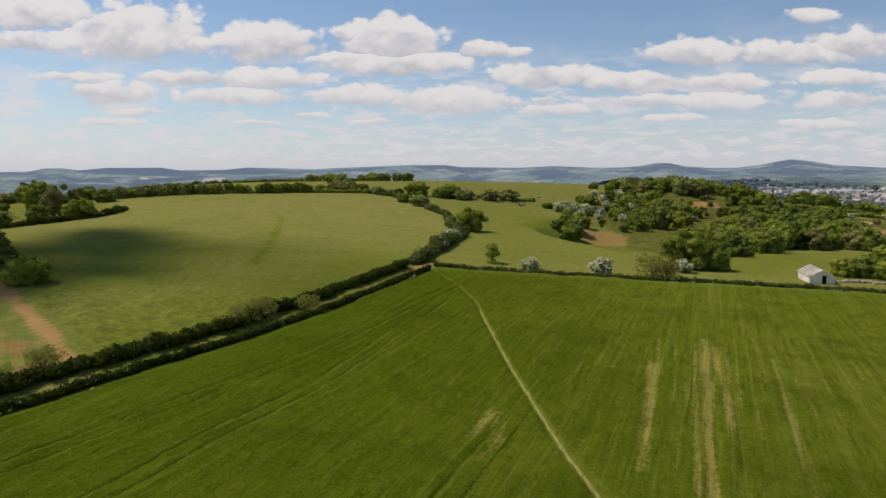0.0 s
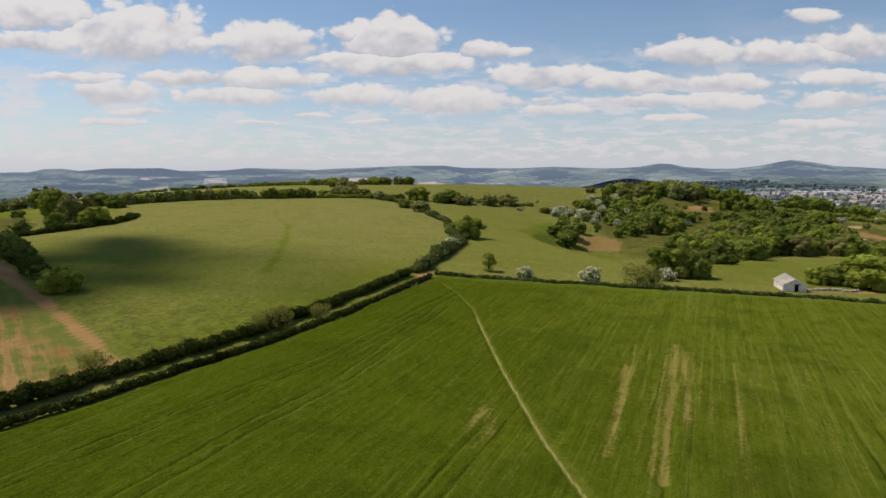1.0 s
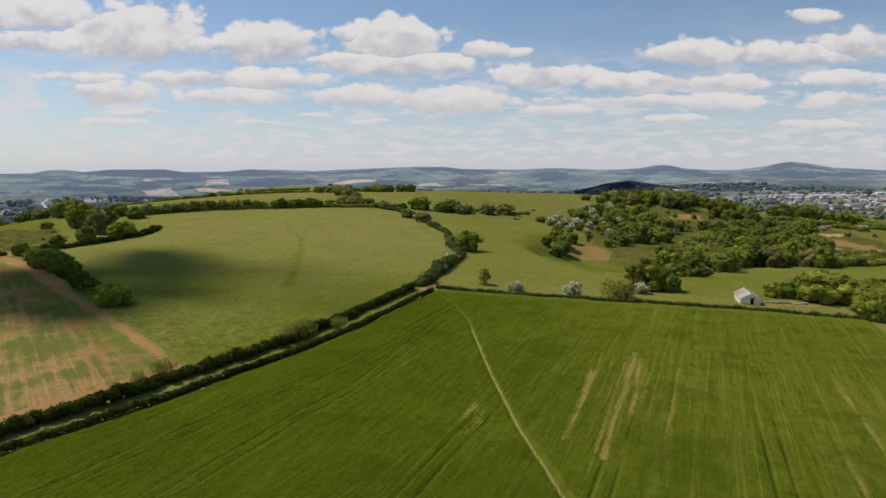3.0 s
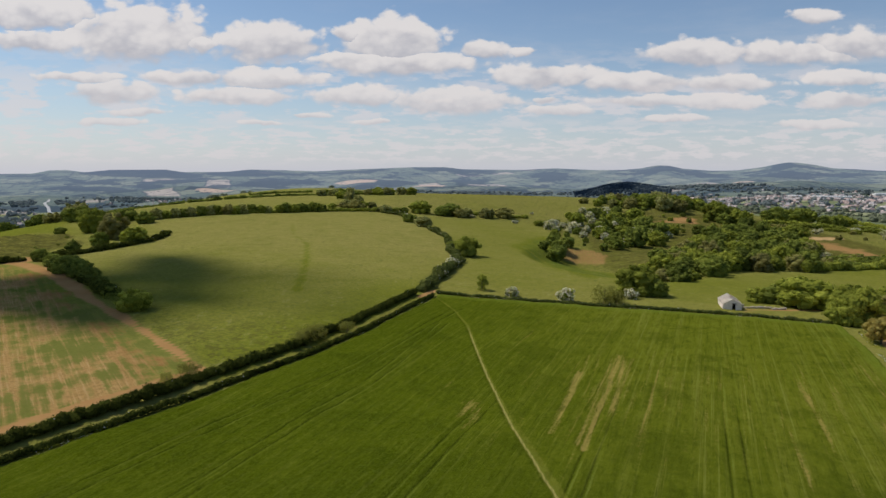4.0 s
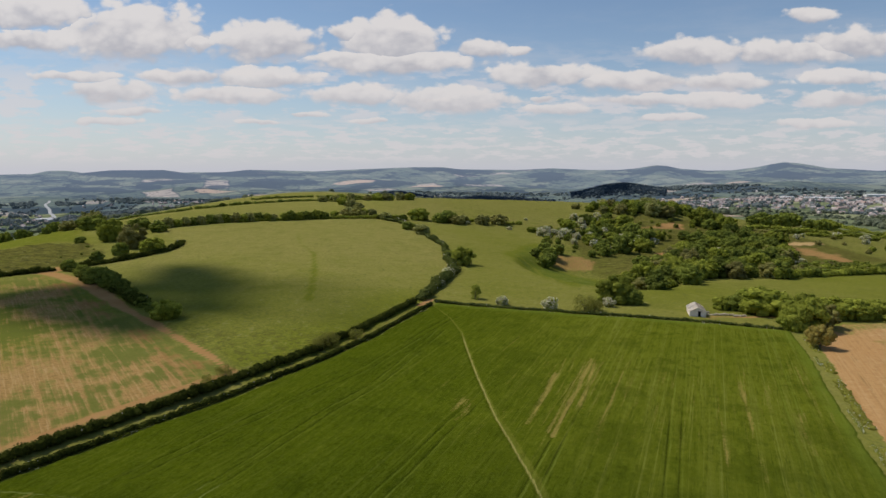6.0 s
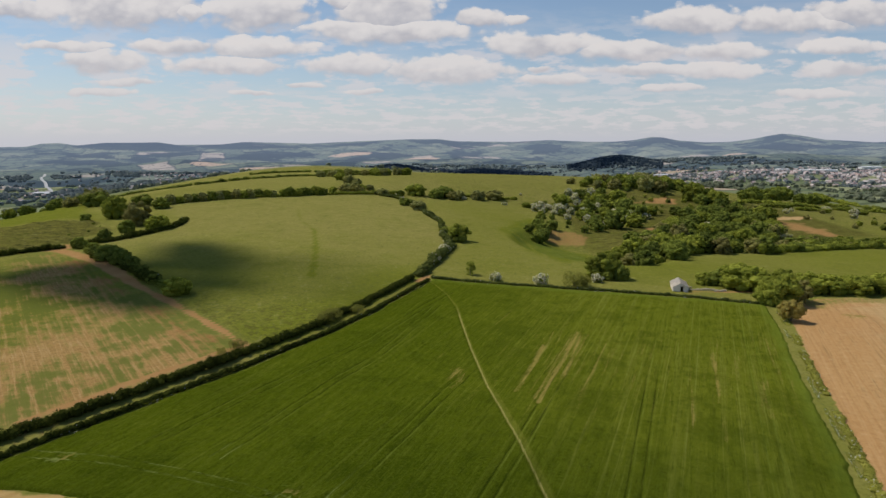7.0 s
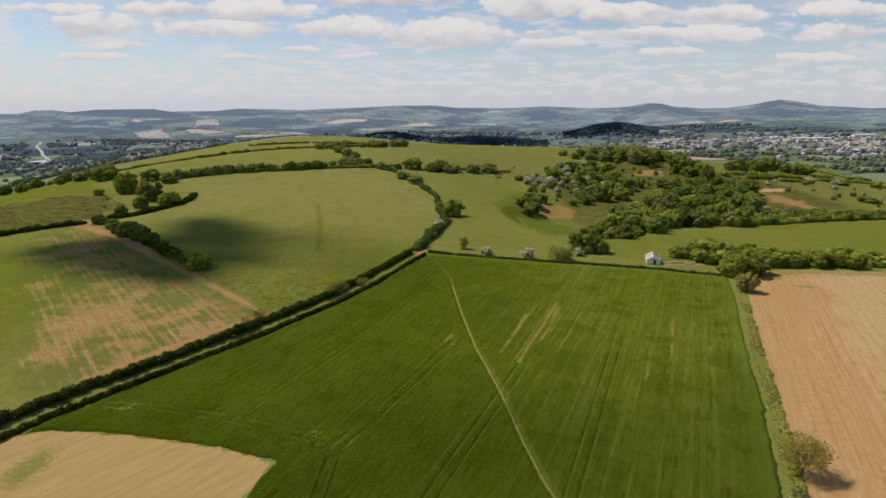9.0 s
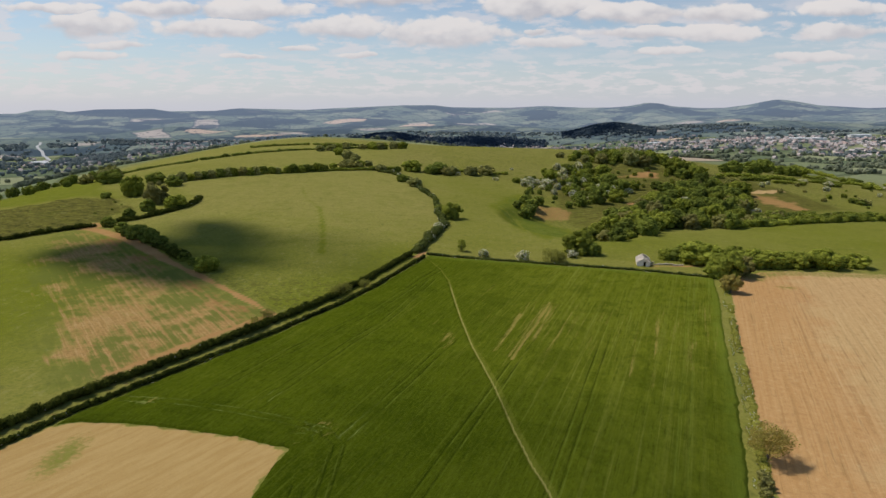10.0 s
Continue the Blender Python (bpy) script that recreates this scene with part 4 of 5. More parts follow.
    tall = tall - 0.13 * np.clip(rut, 0, 1) - 0.25 * path - 0.2 * np.clip(bare, 0, 1)
    z = ground + np.where(inner > 0.9, np.maximum(tall, 0.04), tall)
    quads = grid_faces(len(xs), len(ys))
    quads = quads[(inner[quads] > -0.6).all(1)]
    used = np.unique(quads)
    back = np.zeros(len(x), np.int64)
    back[used] = np.arange(len(used))
    me = mesh_of("cereal_crop", np.stack((x, y, z), -1)[used], back[quads], CROP, True)
    vector_attribute(me, "wear", path[used], np.clip(rut, 0, 1)[used], bare[used])
    vector_attribute(me, "margin_sunlip", fringe[used], sunlit_lip[used], sunlit_lip[used])
    tagged(new("cereal_crop", me), "dark green young cereal crop with wheel ruts and a trodden footpath", "crop field", kind="stuff")


make_crop()

# ================= foliage =================
def unit_lump(cuts):
    """A rounded lump: a cube's faces in squares, drawn out to a ball."""
    verts, quads, seen = [], [], {}
    for ax in range(3):
        for sign in (-1, 1):
            for i in range(cuts):
                for j in range(cuts):
                    q = []
                    for di, dj in ((0, 0), (1, 0), (1, 1), (0, 1)):
                        v = [0, 0, 0]
                        v[ax], v[(ax + 1) % 3], v[(ax + 2) % 3] = sign, (i + di) * 2 / cuts - 1, (j + dj) * 2 / cuts - 1
                        key = tuple(round(a, 3) for a in v)
                        if key not in seen:
                            seen[key] = len(verts)
                            verts.append(Vector(v).normalized())
                        q.append(seen[key])
                    quads.append(q if sign > 0 else q[::-1])
    return np.array(verts, float), np.array(quads)


FINE_LUMP, ROUGH_LUMP, TINY_LUMP = unit_lump(3), unit_lump(2), unit_lump(1)


def lumps(centres, radii, rng, ragged=0.22, shape=FINE_LUMP):
    """Many uneven lumps at once: corners and faces."""
    lump_v, lump_q = shape
    n = len(centres)
    k = 1 + ragged * (rng.random((n, len(lump_v), 1)) * 2 - 1)
    v = centres[:, None, :] + lump_v[None] * radii[:, None, :] * k
    q = lump_q[None] + (np.arange(n) * len(lump_v))[:, None, None]
    return v.reshape(-1, 3), q.reshape(-1, 4)


def cards(centres, out, size, rng):
    """Many small leaf sprays: bent four-cornered blades that face roughly outwards."""
    n = len(centres)
    nrm = out + rng.normal(0, 0.55, (n, 3))
    nrm /= np.linalg.norm(nrm, axis=1)[:, None] + 1e-9
    t = np.cross(nrm, rng.normal(0, 1, (n, 3)))
    t /= np.linalg.norm(t, axis=1)[:, None] + 1e-9
    b = np.cross(nrm, t)
    s = (size * (0.6 + 0.8 * rng.random(n)))[:, None]
    v = np.stack((centres - t * s * 0.55, centres + b * s * 0.38 + nrm * s * 0.1, centres + t * s * 0.55, centres - b * s * 0.38 + nrm * s * 0.1), 1)
    return v.reshape(-1, 3), np.arange(n * 4).reshape(-1, 4)


def joined(*sets):
    vs, qs, k = [], [], 0
    for v, q in sets:
        vs.append(v)
        qs.append(q + k)
        k += len(v)
    return np.concatenate(vs), np.concatenate(qs)


def directions(n, rng, low=-0.5):
    d = rng.normal(0, 1, (n * 3, 3))
    d /= np.linalg.norm(d, axis=1)[:, None]
    d = d[d[:, 2] > low][:n]
    return d


def tube(points, radii, sides=7):
    """A tapered limb along points."""
    pts = [Vector(p) for p in points]
    verts, quads = [], []
    for i, p in enumerate(pts):
        d = (pts[min(i + 1, len(pts) - 1)] - pts[max(i - 1, 0)]).normalized()
        a = d.orthogonal().normalized()
        b = d.cross(a)
        for k in range(sides):
            w = 2 * math.pi * k / sides
            verts.append(p + (a * math.cos(w) + b * math.sin(w)) * radii[i])
    for i in range(len(pts) - 1):
        for k in range(sides):
            quads.append((i * sides + k, i * sides + (k + 1) % sides, (i + 1) * sides + (k + 1) % sides, (i + 1) * sides + k))
    return np.array(verts, float), np.array(quads)


def make_tree(name, seed, tall, wide, leafmat, sprays=900, spray=0.5, lobes=9, stem=0.28, dense=1.0, low=-0.8, core=True):
    """A tree at the world's middle: a root with trunk, limbs and crown. stem: the crown's lower edge as a share of the height."""
    rng = np.random.default_rng(seed)
    root = new(name)
    root.empty_display_size = 0.3
    lean = rng.normal(0, 0.05, 2) * tall
    mid = np.array((lean[0], lean[1], tall * (stem + 1) / 2))
    half = np.array((wide / 2, wide / 2, tall * (1 - stem) / 2))
    d = directions(lobes, rng, -0.75)
    centres = mid + d * half * (0.52 + 0.16 * rng.random((lobes, 1)))
    r = half.mean() * (0.34 + 0.22 * rng.random(lobes))
    radii = np.stack((r, r, r * 0.85), 1)
    skirt = lobes // 2 if stem < 0.02 else 0
    if skirt:
        w = np.arange(skirt) * 6.283 / skirt + rng.random()
        rs = half[0] * (0.30 + 0.12 * rng.random(skirt))
        centres = np.concatenate((centres, np.stack((np.cos(w) * half[0] * 0.62, np.sin(w) * half[0] * 0.62, rs * 0.8), 1)))
        radii = np.concatenate((radii, np.stack((rs, rs, rs), 1)))
    # lesser lobes that break up the outline
    few = lobes + 8
    d = directions(few, rng, -0.35)
    at = mid + d * half * (0.78 + 0.24 * rng.random((len(d), 1)))
    rs = half.mean() * (0.15 + 0.17 * rng.random(len(d)))
    centres = np.concatenate((centres, at, mid[None]))
    radii = np.concatenate((radii, np.stack((rs, rs, rs * 0.9), 1), half[None] * 0.58))
    limbs = []
    trunk_r = 0.035 * tall + 0.05
    trunk = tube([(0, 0, -0.3), (lean[0] * 0.2, lean[1] * 0.2, tall * stem * 0.6), (lean[0] * 0.7, lean[1] * 0.7, tall * (stem + 0.22)), (lean[0], lean[1], tall * 0.8)], [trunk_r * 1.25, trunk_r * 0.9, trunk_r * 0.6, trunk_r * 0.15])
    limbs.append(trunk)
    for c in centres[:min(lobes, 7)]:
        start = np.array((lean[0] * 0.4, lean[1] * 0.4, tall * (stem * 0.7 + 0.1 * rng.random())))
        bend = (start + c) / 2 + np.array((0, 0, 0.06 * tall))
        limbs.append(tube([start, bend, c + (c - mid) * 0.25], [trunk_r * 0.5, trunk_r * 0.32, trunk_r * 0.08], 5))
    v, q = joined(*limbs)
    part("trunk", mesh_of("trunk", v, q, WOOD, True), root)
    vol = radii.prod(1)
    which = rng.choice(len(centres), sprays, p=vol ** 0.67 / (vol ** 0.67).sum())
    d = directions(sprays, rng, low)
    which = which[:len(d)]
    at = centres[which] + d * radii[which] * (0.80 + 0.34 * rng.random((len(d), 1)))
    sets = [cards(at, d, np.full(len(d), spray), rng)]
    if core:
        inner = lumps(centres, radii * 0.84 * dense, rng, 0.16, ROUGH_LUMP)
        if leafmat is LEAF_BLOOM:
            part("inner_leaves", mesh_of("inner_leaves", *inner, LEAF), root, "green leaves under the blossom")
        else:
            sets.append(inner)
    v, q = joined(*sets)
    part("crown", mesh_of("crown", v, q, leafmat), root)
    return root


PLACED = []


def plant(proto, x, y, size, rng, label, category="tree", group="", squash=1.0, sink=0.05):
    """A copy of a tree on the ground."""
    s = size
    m = Matrix.Translation((x, y, high(x, y) - sink)) @ Matrix.Rotation(rng.random() * 6.283, 4, "Z")
    t = copy_thing(proto, m)
    t.scale = (s * (0.92 + 0.16 * rng.random()), s * (0.92 + 0.16 * rng.random()), s * squash)
    tagged(t, label, category, group)
    PLACED.append((x, y))
    return t


def discard(proto):
    for o in (*proto.children_recursive, proto):
        bpy.data.objects.remove(o)


def make_hedge(name, line, tall, wide, leafmat, label, seed, spray=0.33, per_m=70, gaps=0.0, uneven=0.3, category="hedge", chunk=9.0, core=True):
    """A hedge along a line: a close core of lumps under many leaf sprays."""
    rng = np.random.default_rng(seed)
    p = along(line, 0.55 * wide)
    n = len(p)
    if gaps:
        keepers = vnoise(np.arange(n) * 0.55 * wide / 6.0 + seed * 3.1, np.zeros(n), seed) > gaps
        p = p[keepers]
        n = len(p)
    h = tall * (1 + uneven * (vnoise(np.arange(n) * 0.35 + seed, np.zeros(n) + seed, 3) * 2 - 1) + min(0.18, uneven) * rng.normal(0, 1, n).clip(-1, 1.5))
    base = height(p[:, 0], p[:, 1])
    side = rng.normal(0, 0.12 * wide, n)
    cx, cy = p[:, 0] + p[:, 3] * side, p[:, 1] - p[:, 2] * side
    centres = np.stack((cx, cy, base + h * 0.44), 1)
    radii = np.stack((np.full(n, wide * 0.5), np.full(n, wide * 0.5), h * 0.52), 1)
    root = tagged(new(name), label, category)
    root.location = (float(p[0, 0]), float(p[0, 1]), float(base[0]))
    run = max(4, int(chunk / (0.55 * wide)))
    for a in range(0, n, run):
        c, rr = centres[a:a + run] - np.array(root.location), radii[a:a + run]
        m = int(len(c) * 0.55 * wide * per_m)
        d = directions(m, rng, -0.6)
        which = rng.integers(0, len(c), len(d))
        at = c[which] + d * rr[which] * (0.88 + 0.3 * rng.random((len(d), 1)))
        sprays = cards(at, d, np.full(len(d), spray), rng)
        v, q = joined(lumps(c, rr * 0.93, rng, 0.2, ROUGH_LUMP), sprays) if core else sprays
        part("shrub", mesh_of("shrub", v, q, leafmat), root)
    return root


def scatter(poly, spacing, rng, tries=4000):
    """Places inside an outline, no two nearer than spacing."""
    a = np.array(poly)
    lo, hi = a.min(0), a.max(0)
    c = lo + rng.random((tries, 2)) * (hi - lo)
    c = c[inside(c[:, 0], c[:, 1], poly)]
    out = []
    for x, y in c:
        if all((x - u) ** 2 + (y - w) ** 2 > spacing ** 2 for u, w in out):
            out.append((x, y))
    return out


R = np.random.default_rng(20)

# prototypes, one metre scale 1: broad trees 7 m tall, bushes 3 m tall
OAKS = [make_tree("broadleaf_tree", 100 + i, 6.4, 8.4, LEAF, 1900, 0.44, 14, 0.0) for i in range(4)]
DARKS = [make_tree("tree", 120 + i, 6.6, 8.0, LEAF_DARK, 1900, 0.44, 14, 0.0) for i in range(3)]
OLIVES = [make_tree("tree", 140 + i, 7.0, 7.6, LEAF_OLIVE, 1900, 0.42, 13, 0.0) for i in range(2)]
BUSHES = [make_tree("bush", 160 + i, 3.0, 3.8, (LEAF, LEAF_DARK, LEAF_DARK, LEAF_OLIVE)[i], 420, 0.36, 8, 0.0) for i in range(4)]
BLOOMS = [make_tree("hawthorn", 180 + i, 2.9, 4.4, LEAF_BLOOM, 1300, 0.30, 9, 0.0) for i in range(3)]
OPEN_OLIVE = make_tree("tree", 150, 5.8, 7.6, LEAF_BROWN, 1900, 0.38, 12, 0.06)
SPARSE = [make_tree("young_tree", 200 + i, 4.6, 3.2, LEAF, 1300, 0.30, 9, 0.0, core=False) for i in range(1)]
AIRY = [make_tree("shrub", 205 + i, 3.4, 5.0, LEAF_AIRY, 1700, 0.22, 11, 0.0, core=False) for i in range(2)]

FAR_TREES = [make_tree("woodland_tree", 220 + i, 6.6, 8.4, (LEAF, LEAF_DARK, LEAF_DARK, LEAF_DARK, LEAF)[i], 700, 0.62, 13, 0.0) for i in range(5)]

FAR_PALE = [make_tree("tree", 240 + i, 6.6, 8.0, (LEAF_PALE, LEAF_OLIVE, LEAF_PALE)[i], 800, 0.58, 13, 0.0) for i in range(3)]

GREEN_TREE = "full broadleaf tree with fresh green spring leaves"
DARK_TREE = "dense dark green tree on the hillside"
OLIVE_TREE = "broad tree with pale olive-yellow new leaves"
GREEN_BUSH = "low rounded green bush in rough pasture"
WHITE_BUSH = "hawthorn bush covered in white spring blossom"

# ---- lane hedges ----
make_hedge("lane_hedge", shifted(LANE, -2.8), 1.75, 2.2, LEAF_HEDGE, "thick dark green hedge beside the grassy lane", 1, 0.32, 95, 0.0, 0.13)
make_hedge("lane_hedge", shifted(LANE, 2.75), 1.0, 1.3, LEAF_HEDGE, "low trimmed hedge between lane and crop", 2, 0.26, 85, 0.0, 0.1)
make_hedge("field_hedge", NORTH, 0.85, 1.2, LEAF_MID, "low clipped hedge along the crop field", 3, 0.3, 70, 0.0, 0.25)
make_hedge("pasture_hedge", PASTURE_EAST[:4], 2.6, 3.4, LEAF_MID, "tall overgrown hedge climbing the pasture edge", 4, 0.5, 70, 0.12, 0.4)
make_hedge("pasture_hedge", PASTURE_EAST[3:], 2.1, 2.8, LEAF_MID, "gappy hedge of bushes over the hill", 5, 0.45, 50, 0.18, 0.5)
make_hedge("ridge_hedge", PASTURE_NORTH, 2.2, 3.0, LEAF, "row of bushy hedge trees along the hilltop pasture", 6, 0.5, 40, 0.1, 0.3)
make_hedge("west_hedge", PASTURE_WEST, 2.2, 3.2, LEAF_HEDGE, "dark overgrown hedge at the pasture corner", 7, 0.5, 55, 0.0, 0.4)
make_hedge("west_hedge", [(-148, 192), (-121, 166), (-97, 138), (-84, 124)], 2.6, 4.2, LEAF_HEDGE, "dark scrubby hedge between pasture and bare soil", 8, 0.5, 55, 0.25, 0.5)
make_hedge("far_hedge", [(-151, 188.5), (-162, 181.5), (-176, 167), (-215, 140)], 2.0, 2.8, LEAF_HEDGE, "low dark hedge along the soil field", 9, 0.45, 45, 0.0, 0.4)
make_hedge("hill_hedge", [(-205, 432), (-190, 470), (-165, 520), (-135, 550), (-105, 560), (-60, 580)], 2.2, 3.2, LEAF_DARK, "thin dark hedge across the hilltop", 10, 0.6, 25, 0.1, 0.4)
make_hedge("hill_hedge", [(-235, 395), (-215, 428), (-198, 440)], 1.6, 3.0, LEAF_DARK, "short dark hedge on the hill shoulder", 11, 0.6, 25, 0.0, 0.3)
make_hedge("common_hedge", [(-45, 392), (-20, 398), (14, 406), (58, 412)], 2.2, 3.6, LEAF, "broken hedge of bushes across the common", 12, 0.55, 35, 0.42, 0.6)
make_hedge("wood_edge", [(150, 226), (193, 250), (230, 270), (274, 293), (340, 316), (420, 335)], 3.2, 5.0, LEAF, "bushy hedge below the rough hillside", 13, 0.6, 35, 0.15, 0.5)
make_hedge("verge_scrub", shifted(CROP_EAST, -2.2)[1:], 0.4, 1.5, BRAMBLE, "straw-coloured weeds and bramble on the field edge", 14, 0.26, 55, 0.12, 0.6, "scrub")

make_hedge("cow_parsley", shifted(LANE, 3.6)[5:], 0.35, 0.5, PARSLEY, "white-flowering cow parsley along the hedge foot", 15, 0.17, 30, 0.72, 0.5, "flowers", 9.0, False)
make_hedge("cow_parsley", shifted(CROP_EAST, -0.7)[1:7], 0.45, 0.6, PARSLEY, "white-flowering cow parsley along the crop edge", 19, 0.17, 34, 0.42, 0.5, "flowers", 9.0, False)
make_hedge("cow_parsley", shifted(NORTH, 1.3), 0.35, 0.5, PARSLEY, "white-flowering cow parsley along the hedge foot", 20, 0.17, 26, 0.60, 0.5, "flowers", 9.0, False)
make_hedge("hill_hedge", [(400, 690), (420, 630), (410, 545), (400, 470)], 3.0, 5.0, LEAF, "bushy field hedge on the eastern slope", 16, 0.8, 18, 0.1, 0.4)
make_hedge("hill_hedge", [(260, 470), (332, 501), (392, 511), (440, 490)], 3.0, 5.0, LEAF, "bushy field hedge on the eastern slope", 17, 0.8, 18, 0.2, 0.4)
make_hedge("hill_hedge", [(-205, 640), (-150, 650), (-100, 640), (-60, 600)], 2.2, 4.0, LEAF_DARK, "thin dark hedge across the hilltop", 18, 0.8, 16, 0.1, 0.4)

# ---- trees and bushes: place and width of each clump ----
KNOLL = [(132, 498, 10.6), (142, 510, 9.2), (149, 501, 12.0), (158, 496, 10.6), (175, 495, 18.7), (186, 491, 16.0), (199, 488, 16.1), (205, 483, 10.7), (162, 471, 12.8), (171, 462, 15.2), (183, 462, 12.7), (146, 468, 10.1), (135, 473, 9.1)]
TOP = [(211, 438, 32.4), (203, 442, 17.5), (266, 491, 11.2), (275, 490, 14.1), (311, 526, 18.1), (354, 589, 16.8), (370, 574, 30.0), (384, 578, 20.3)]
SCRUB = [(112, 432, 9.4), (115, 405, 11.1), (121, 395, 13.2), (105, 381, 10.6), (96, 346, 11.8), (122, 327, 9.6), (92, 302, 8.9), (135, 366, 10.5), (109, 345, 9.9), (127, 375, 9.5), (149, 378, 8.6), (84, 296, 5.2), (166, 380, 8.8)]
WHITE = [(119, 368, 10.4), (121, 344, 7.0), (140, 362, 7.3), (199, 295, 7.6), (171, 335, 6.1), (113, 410, 6.7), (129, 441, 6.0), (360, 484, 8.9), (338, 486, 7.6)]
MID = [(167, 360, 12.7), (183, 360, 23.5), (195, 356, 17.1), (209, 355, 19.4), (225, 369, 13.5), (144, 305, 20.4), (155, 301, 18.6), (166, 303, 15.1), (177, 298, 16.9), (191, 300, 15.3), (206, 321, 12.1)]
FRONT = [(102, 245, 17.1), (97, 200, 20.4), (112, 218, 16.0), (123, 226, 12.0), (133, 226, 16.7), (144, 228, 15.5), (153, 230, 12.6), (78, 186, 8.9), (80, 176, 7.4), (71, 192, 10.3), (56, 144, 11.8), (61, 142, 6.4), (100, 220, 13.0), (84, 223, 10.0)]
WOOD_FOOT = [(174, 245, 10.0), (184, 251, 10.3), (198, 259, 14.2), (213, 269, 18.4), (225, 278, 13.3), (235, 277, 11.5), (248, 286, 15.9), (262, 293, 14.3), (274, 298, 12.6), (318, 375, 14.9), (187, 268, 8.9), (205, 278, 11.2)]
ROW = [(87, 137, 6.5), (92, 136, 7.6), (97, 131, 11.9), (104, 133, 6.6), (111, 134, 10.0), (115, 127, 9.9), (119, 127, 12.2), (125, 126, 14.5), (130, 126, 9.0), (140, 126, 10.3), (151, 127, 8.2), (146, 128, 5.9)]
SLOPE = [(260, 463, 10.7), (267, 448, 13.2), (290, 464, 11.0), (302, 459, 13.7), (321, 466, 16.9), (368, 507, 24.6), (367, 488, 18.0), (413, 531, 26.2), (383, 545, 26.0), (278, 455, 8.1), (242, 446, 10.3), (396, 481, 12.2)]
WEST = [(-160, 304, 10.1), (-178, 318, 12), (-144.4, 209, 7.5), (-142, 224, 7.0), (-143.6, 188, 7.7), (-132.3, 176, 5.6), (-119.7, 162, 9.0), (-112, 156.5, 9.5), (-126, 168, 6.0), (-105, 149, 6.0), (-98, 142, 5.6), (-88, 128, 5.8), (-83, 123, 4.7), (-215, 335, 14), (-189, 275, 4.0)]
SKYLINE = [(-104, 531, 15.1), (-92, 560, 15.7), (-66, 557, 15.6), (-56, 556, 13.0), (-47, 565, 21.0), (-31, 565, 10.5)]
HILL = [(-60, 396, 17.7), (-67, 394, 9.8), (-75, 392, 7.8), (-50, 411, 8.1), (-39, 386, 9.6), (-27, 390, 7.7), (-16, 395, 13.6), (-1, 389, 9.6), (10, 394, 17.5), (29, 398, 9.8), (41, 404, 11.9), (62, 380, 7.6), (-11, 321, 9.9), (-21, 341, 6.9), (119, 510, 9.8), (3, 231, 5.2)]
HILL_WHITE = [(19, 393, 4.7), (47, 384, 3.8), (-30, 389, 3.8), (70, 384, 5.8), (77, 382, 5.8), (85, 380, 7.7), (92, 397, 6.0), (78, 361, 5.5), (65, 437, 3.0), (40, 440, 2.6)]


def clump(x, y, wide, kinds, label, category, group, proto_wide, top=1.3, flat=0.74):
    """One tree, or where the clump is wider than a tree a few that grow into each other."""
    k = 1 if wide < 1.35 * proto_wide * top else int(round((wide / (proto_wide * 0.85)) ** 1.1))
    s = wide / proto_wide if k == 1 else min(top, 0.72 * wide / proto_wide)
    for i in range(k):
        a = 6.283 * i / k + R.random()
        off = 0.0 if k == 1 else 0.32 * wide
        plant(kinds[int(R.integers(0, len(kinds)))], x + off * math.cos(a), y + off * math.sin(a), s * (0.82 + 0.36 * R.random()), R, label, category, group, flat)


NEAR_MIX, FAR_MIX = OAKS + DARKS + DARKS, FAR_TREES
for x, y, w in KNOLL:
    clump(x, y, w, FAR_MIX[:2] + FAR_PALE, "bushy tree of the knoll wood in mixed greens", "tree", "knoll wood", 8.4, 1.4, 1.0)
for x, y, w in TOP:
    clump(x, y, w, FAR_MIX, "large dark green tree above the quarry", "tree", "quarry wood", 8.4, 1.6, 0.9)
for x, y, w in SCRUB:
    clump(x, y, w, BUSHES[:3], GREEN_BUSH, "bush", "hillside scrub", 3.8, 2.2, 1.0)
for x, y, w in WHITE + HILL_WHITE:
    clump(x, y, w, BLOOMS, WHITE_BUSH, "bush", "hillside hawthorns", 4.4, 1.7)
for x, y, w in MID:
    clump(x, y, w, FAR_MIX[1:] + FAR_MIX[3:], DARK_TREE, "tree", "quarry wood", 8.4, 1.3, 0.92)
for x, y, w in FRONT:
    clump(x, y, w, NEAR_MIX + OLIVES[:1], GREEN_TREE, "tree", "quarry wood", 8.2, 1.3, 0.86)
for x, y, w in WOOD_FOOT:
    clump(x, y, w, BUSHES, "rounded bush in the hedge below the quarry", "bush", "quarry hedge bushes", 3.8, 1.9)
for x, y, w in ROW:
    clump(x, y, w, OAKS + OLIVES + DARKS[:2], "leafy tree in the boundary row by the stubble field", "tree", "boundary trees", 8.2, 1.1, 0.72)
for x, y, w in SLOPE:
    clump(x, y, w, FAR_MIX, "bushy tree on the eastern slope", "tree", "slope trees", 8.4, 0.9, 0.55)
for x, y, w in WEST:
    clump(x, y, w, DARKS, DARK_TREE, "tree", "western trees", 8.2, 1.5, 0.92 if w > 14 else 0.8)
for x, y, w in SKYLINE + [(-112, 575, 9), (-96, 530, 8), (-84, 486, 8), (-72, 455, 9), (-64, 438, 9)]:
    clump(x, y, w, FAR_PALE + FAR_MIX[:1], "bushy tree on the skyline of the hill", "tree", "skyline trees", 8.4, 1.1, 0.9)
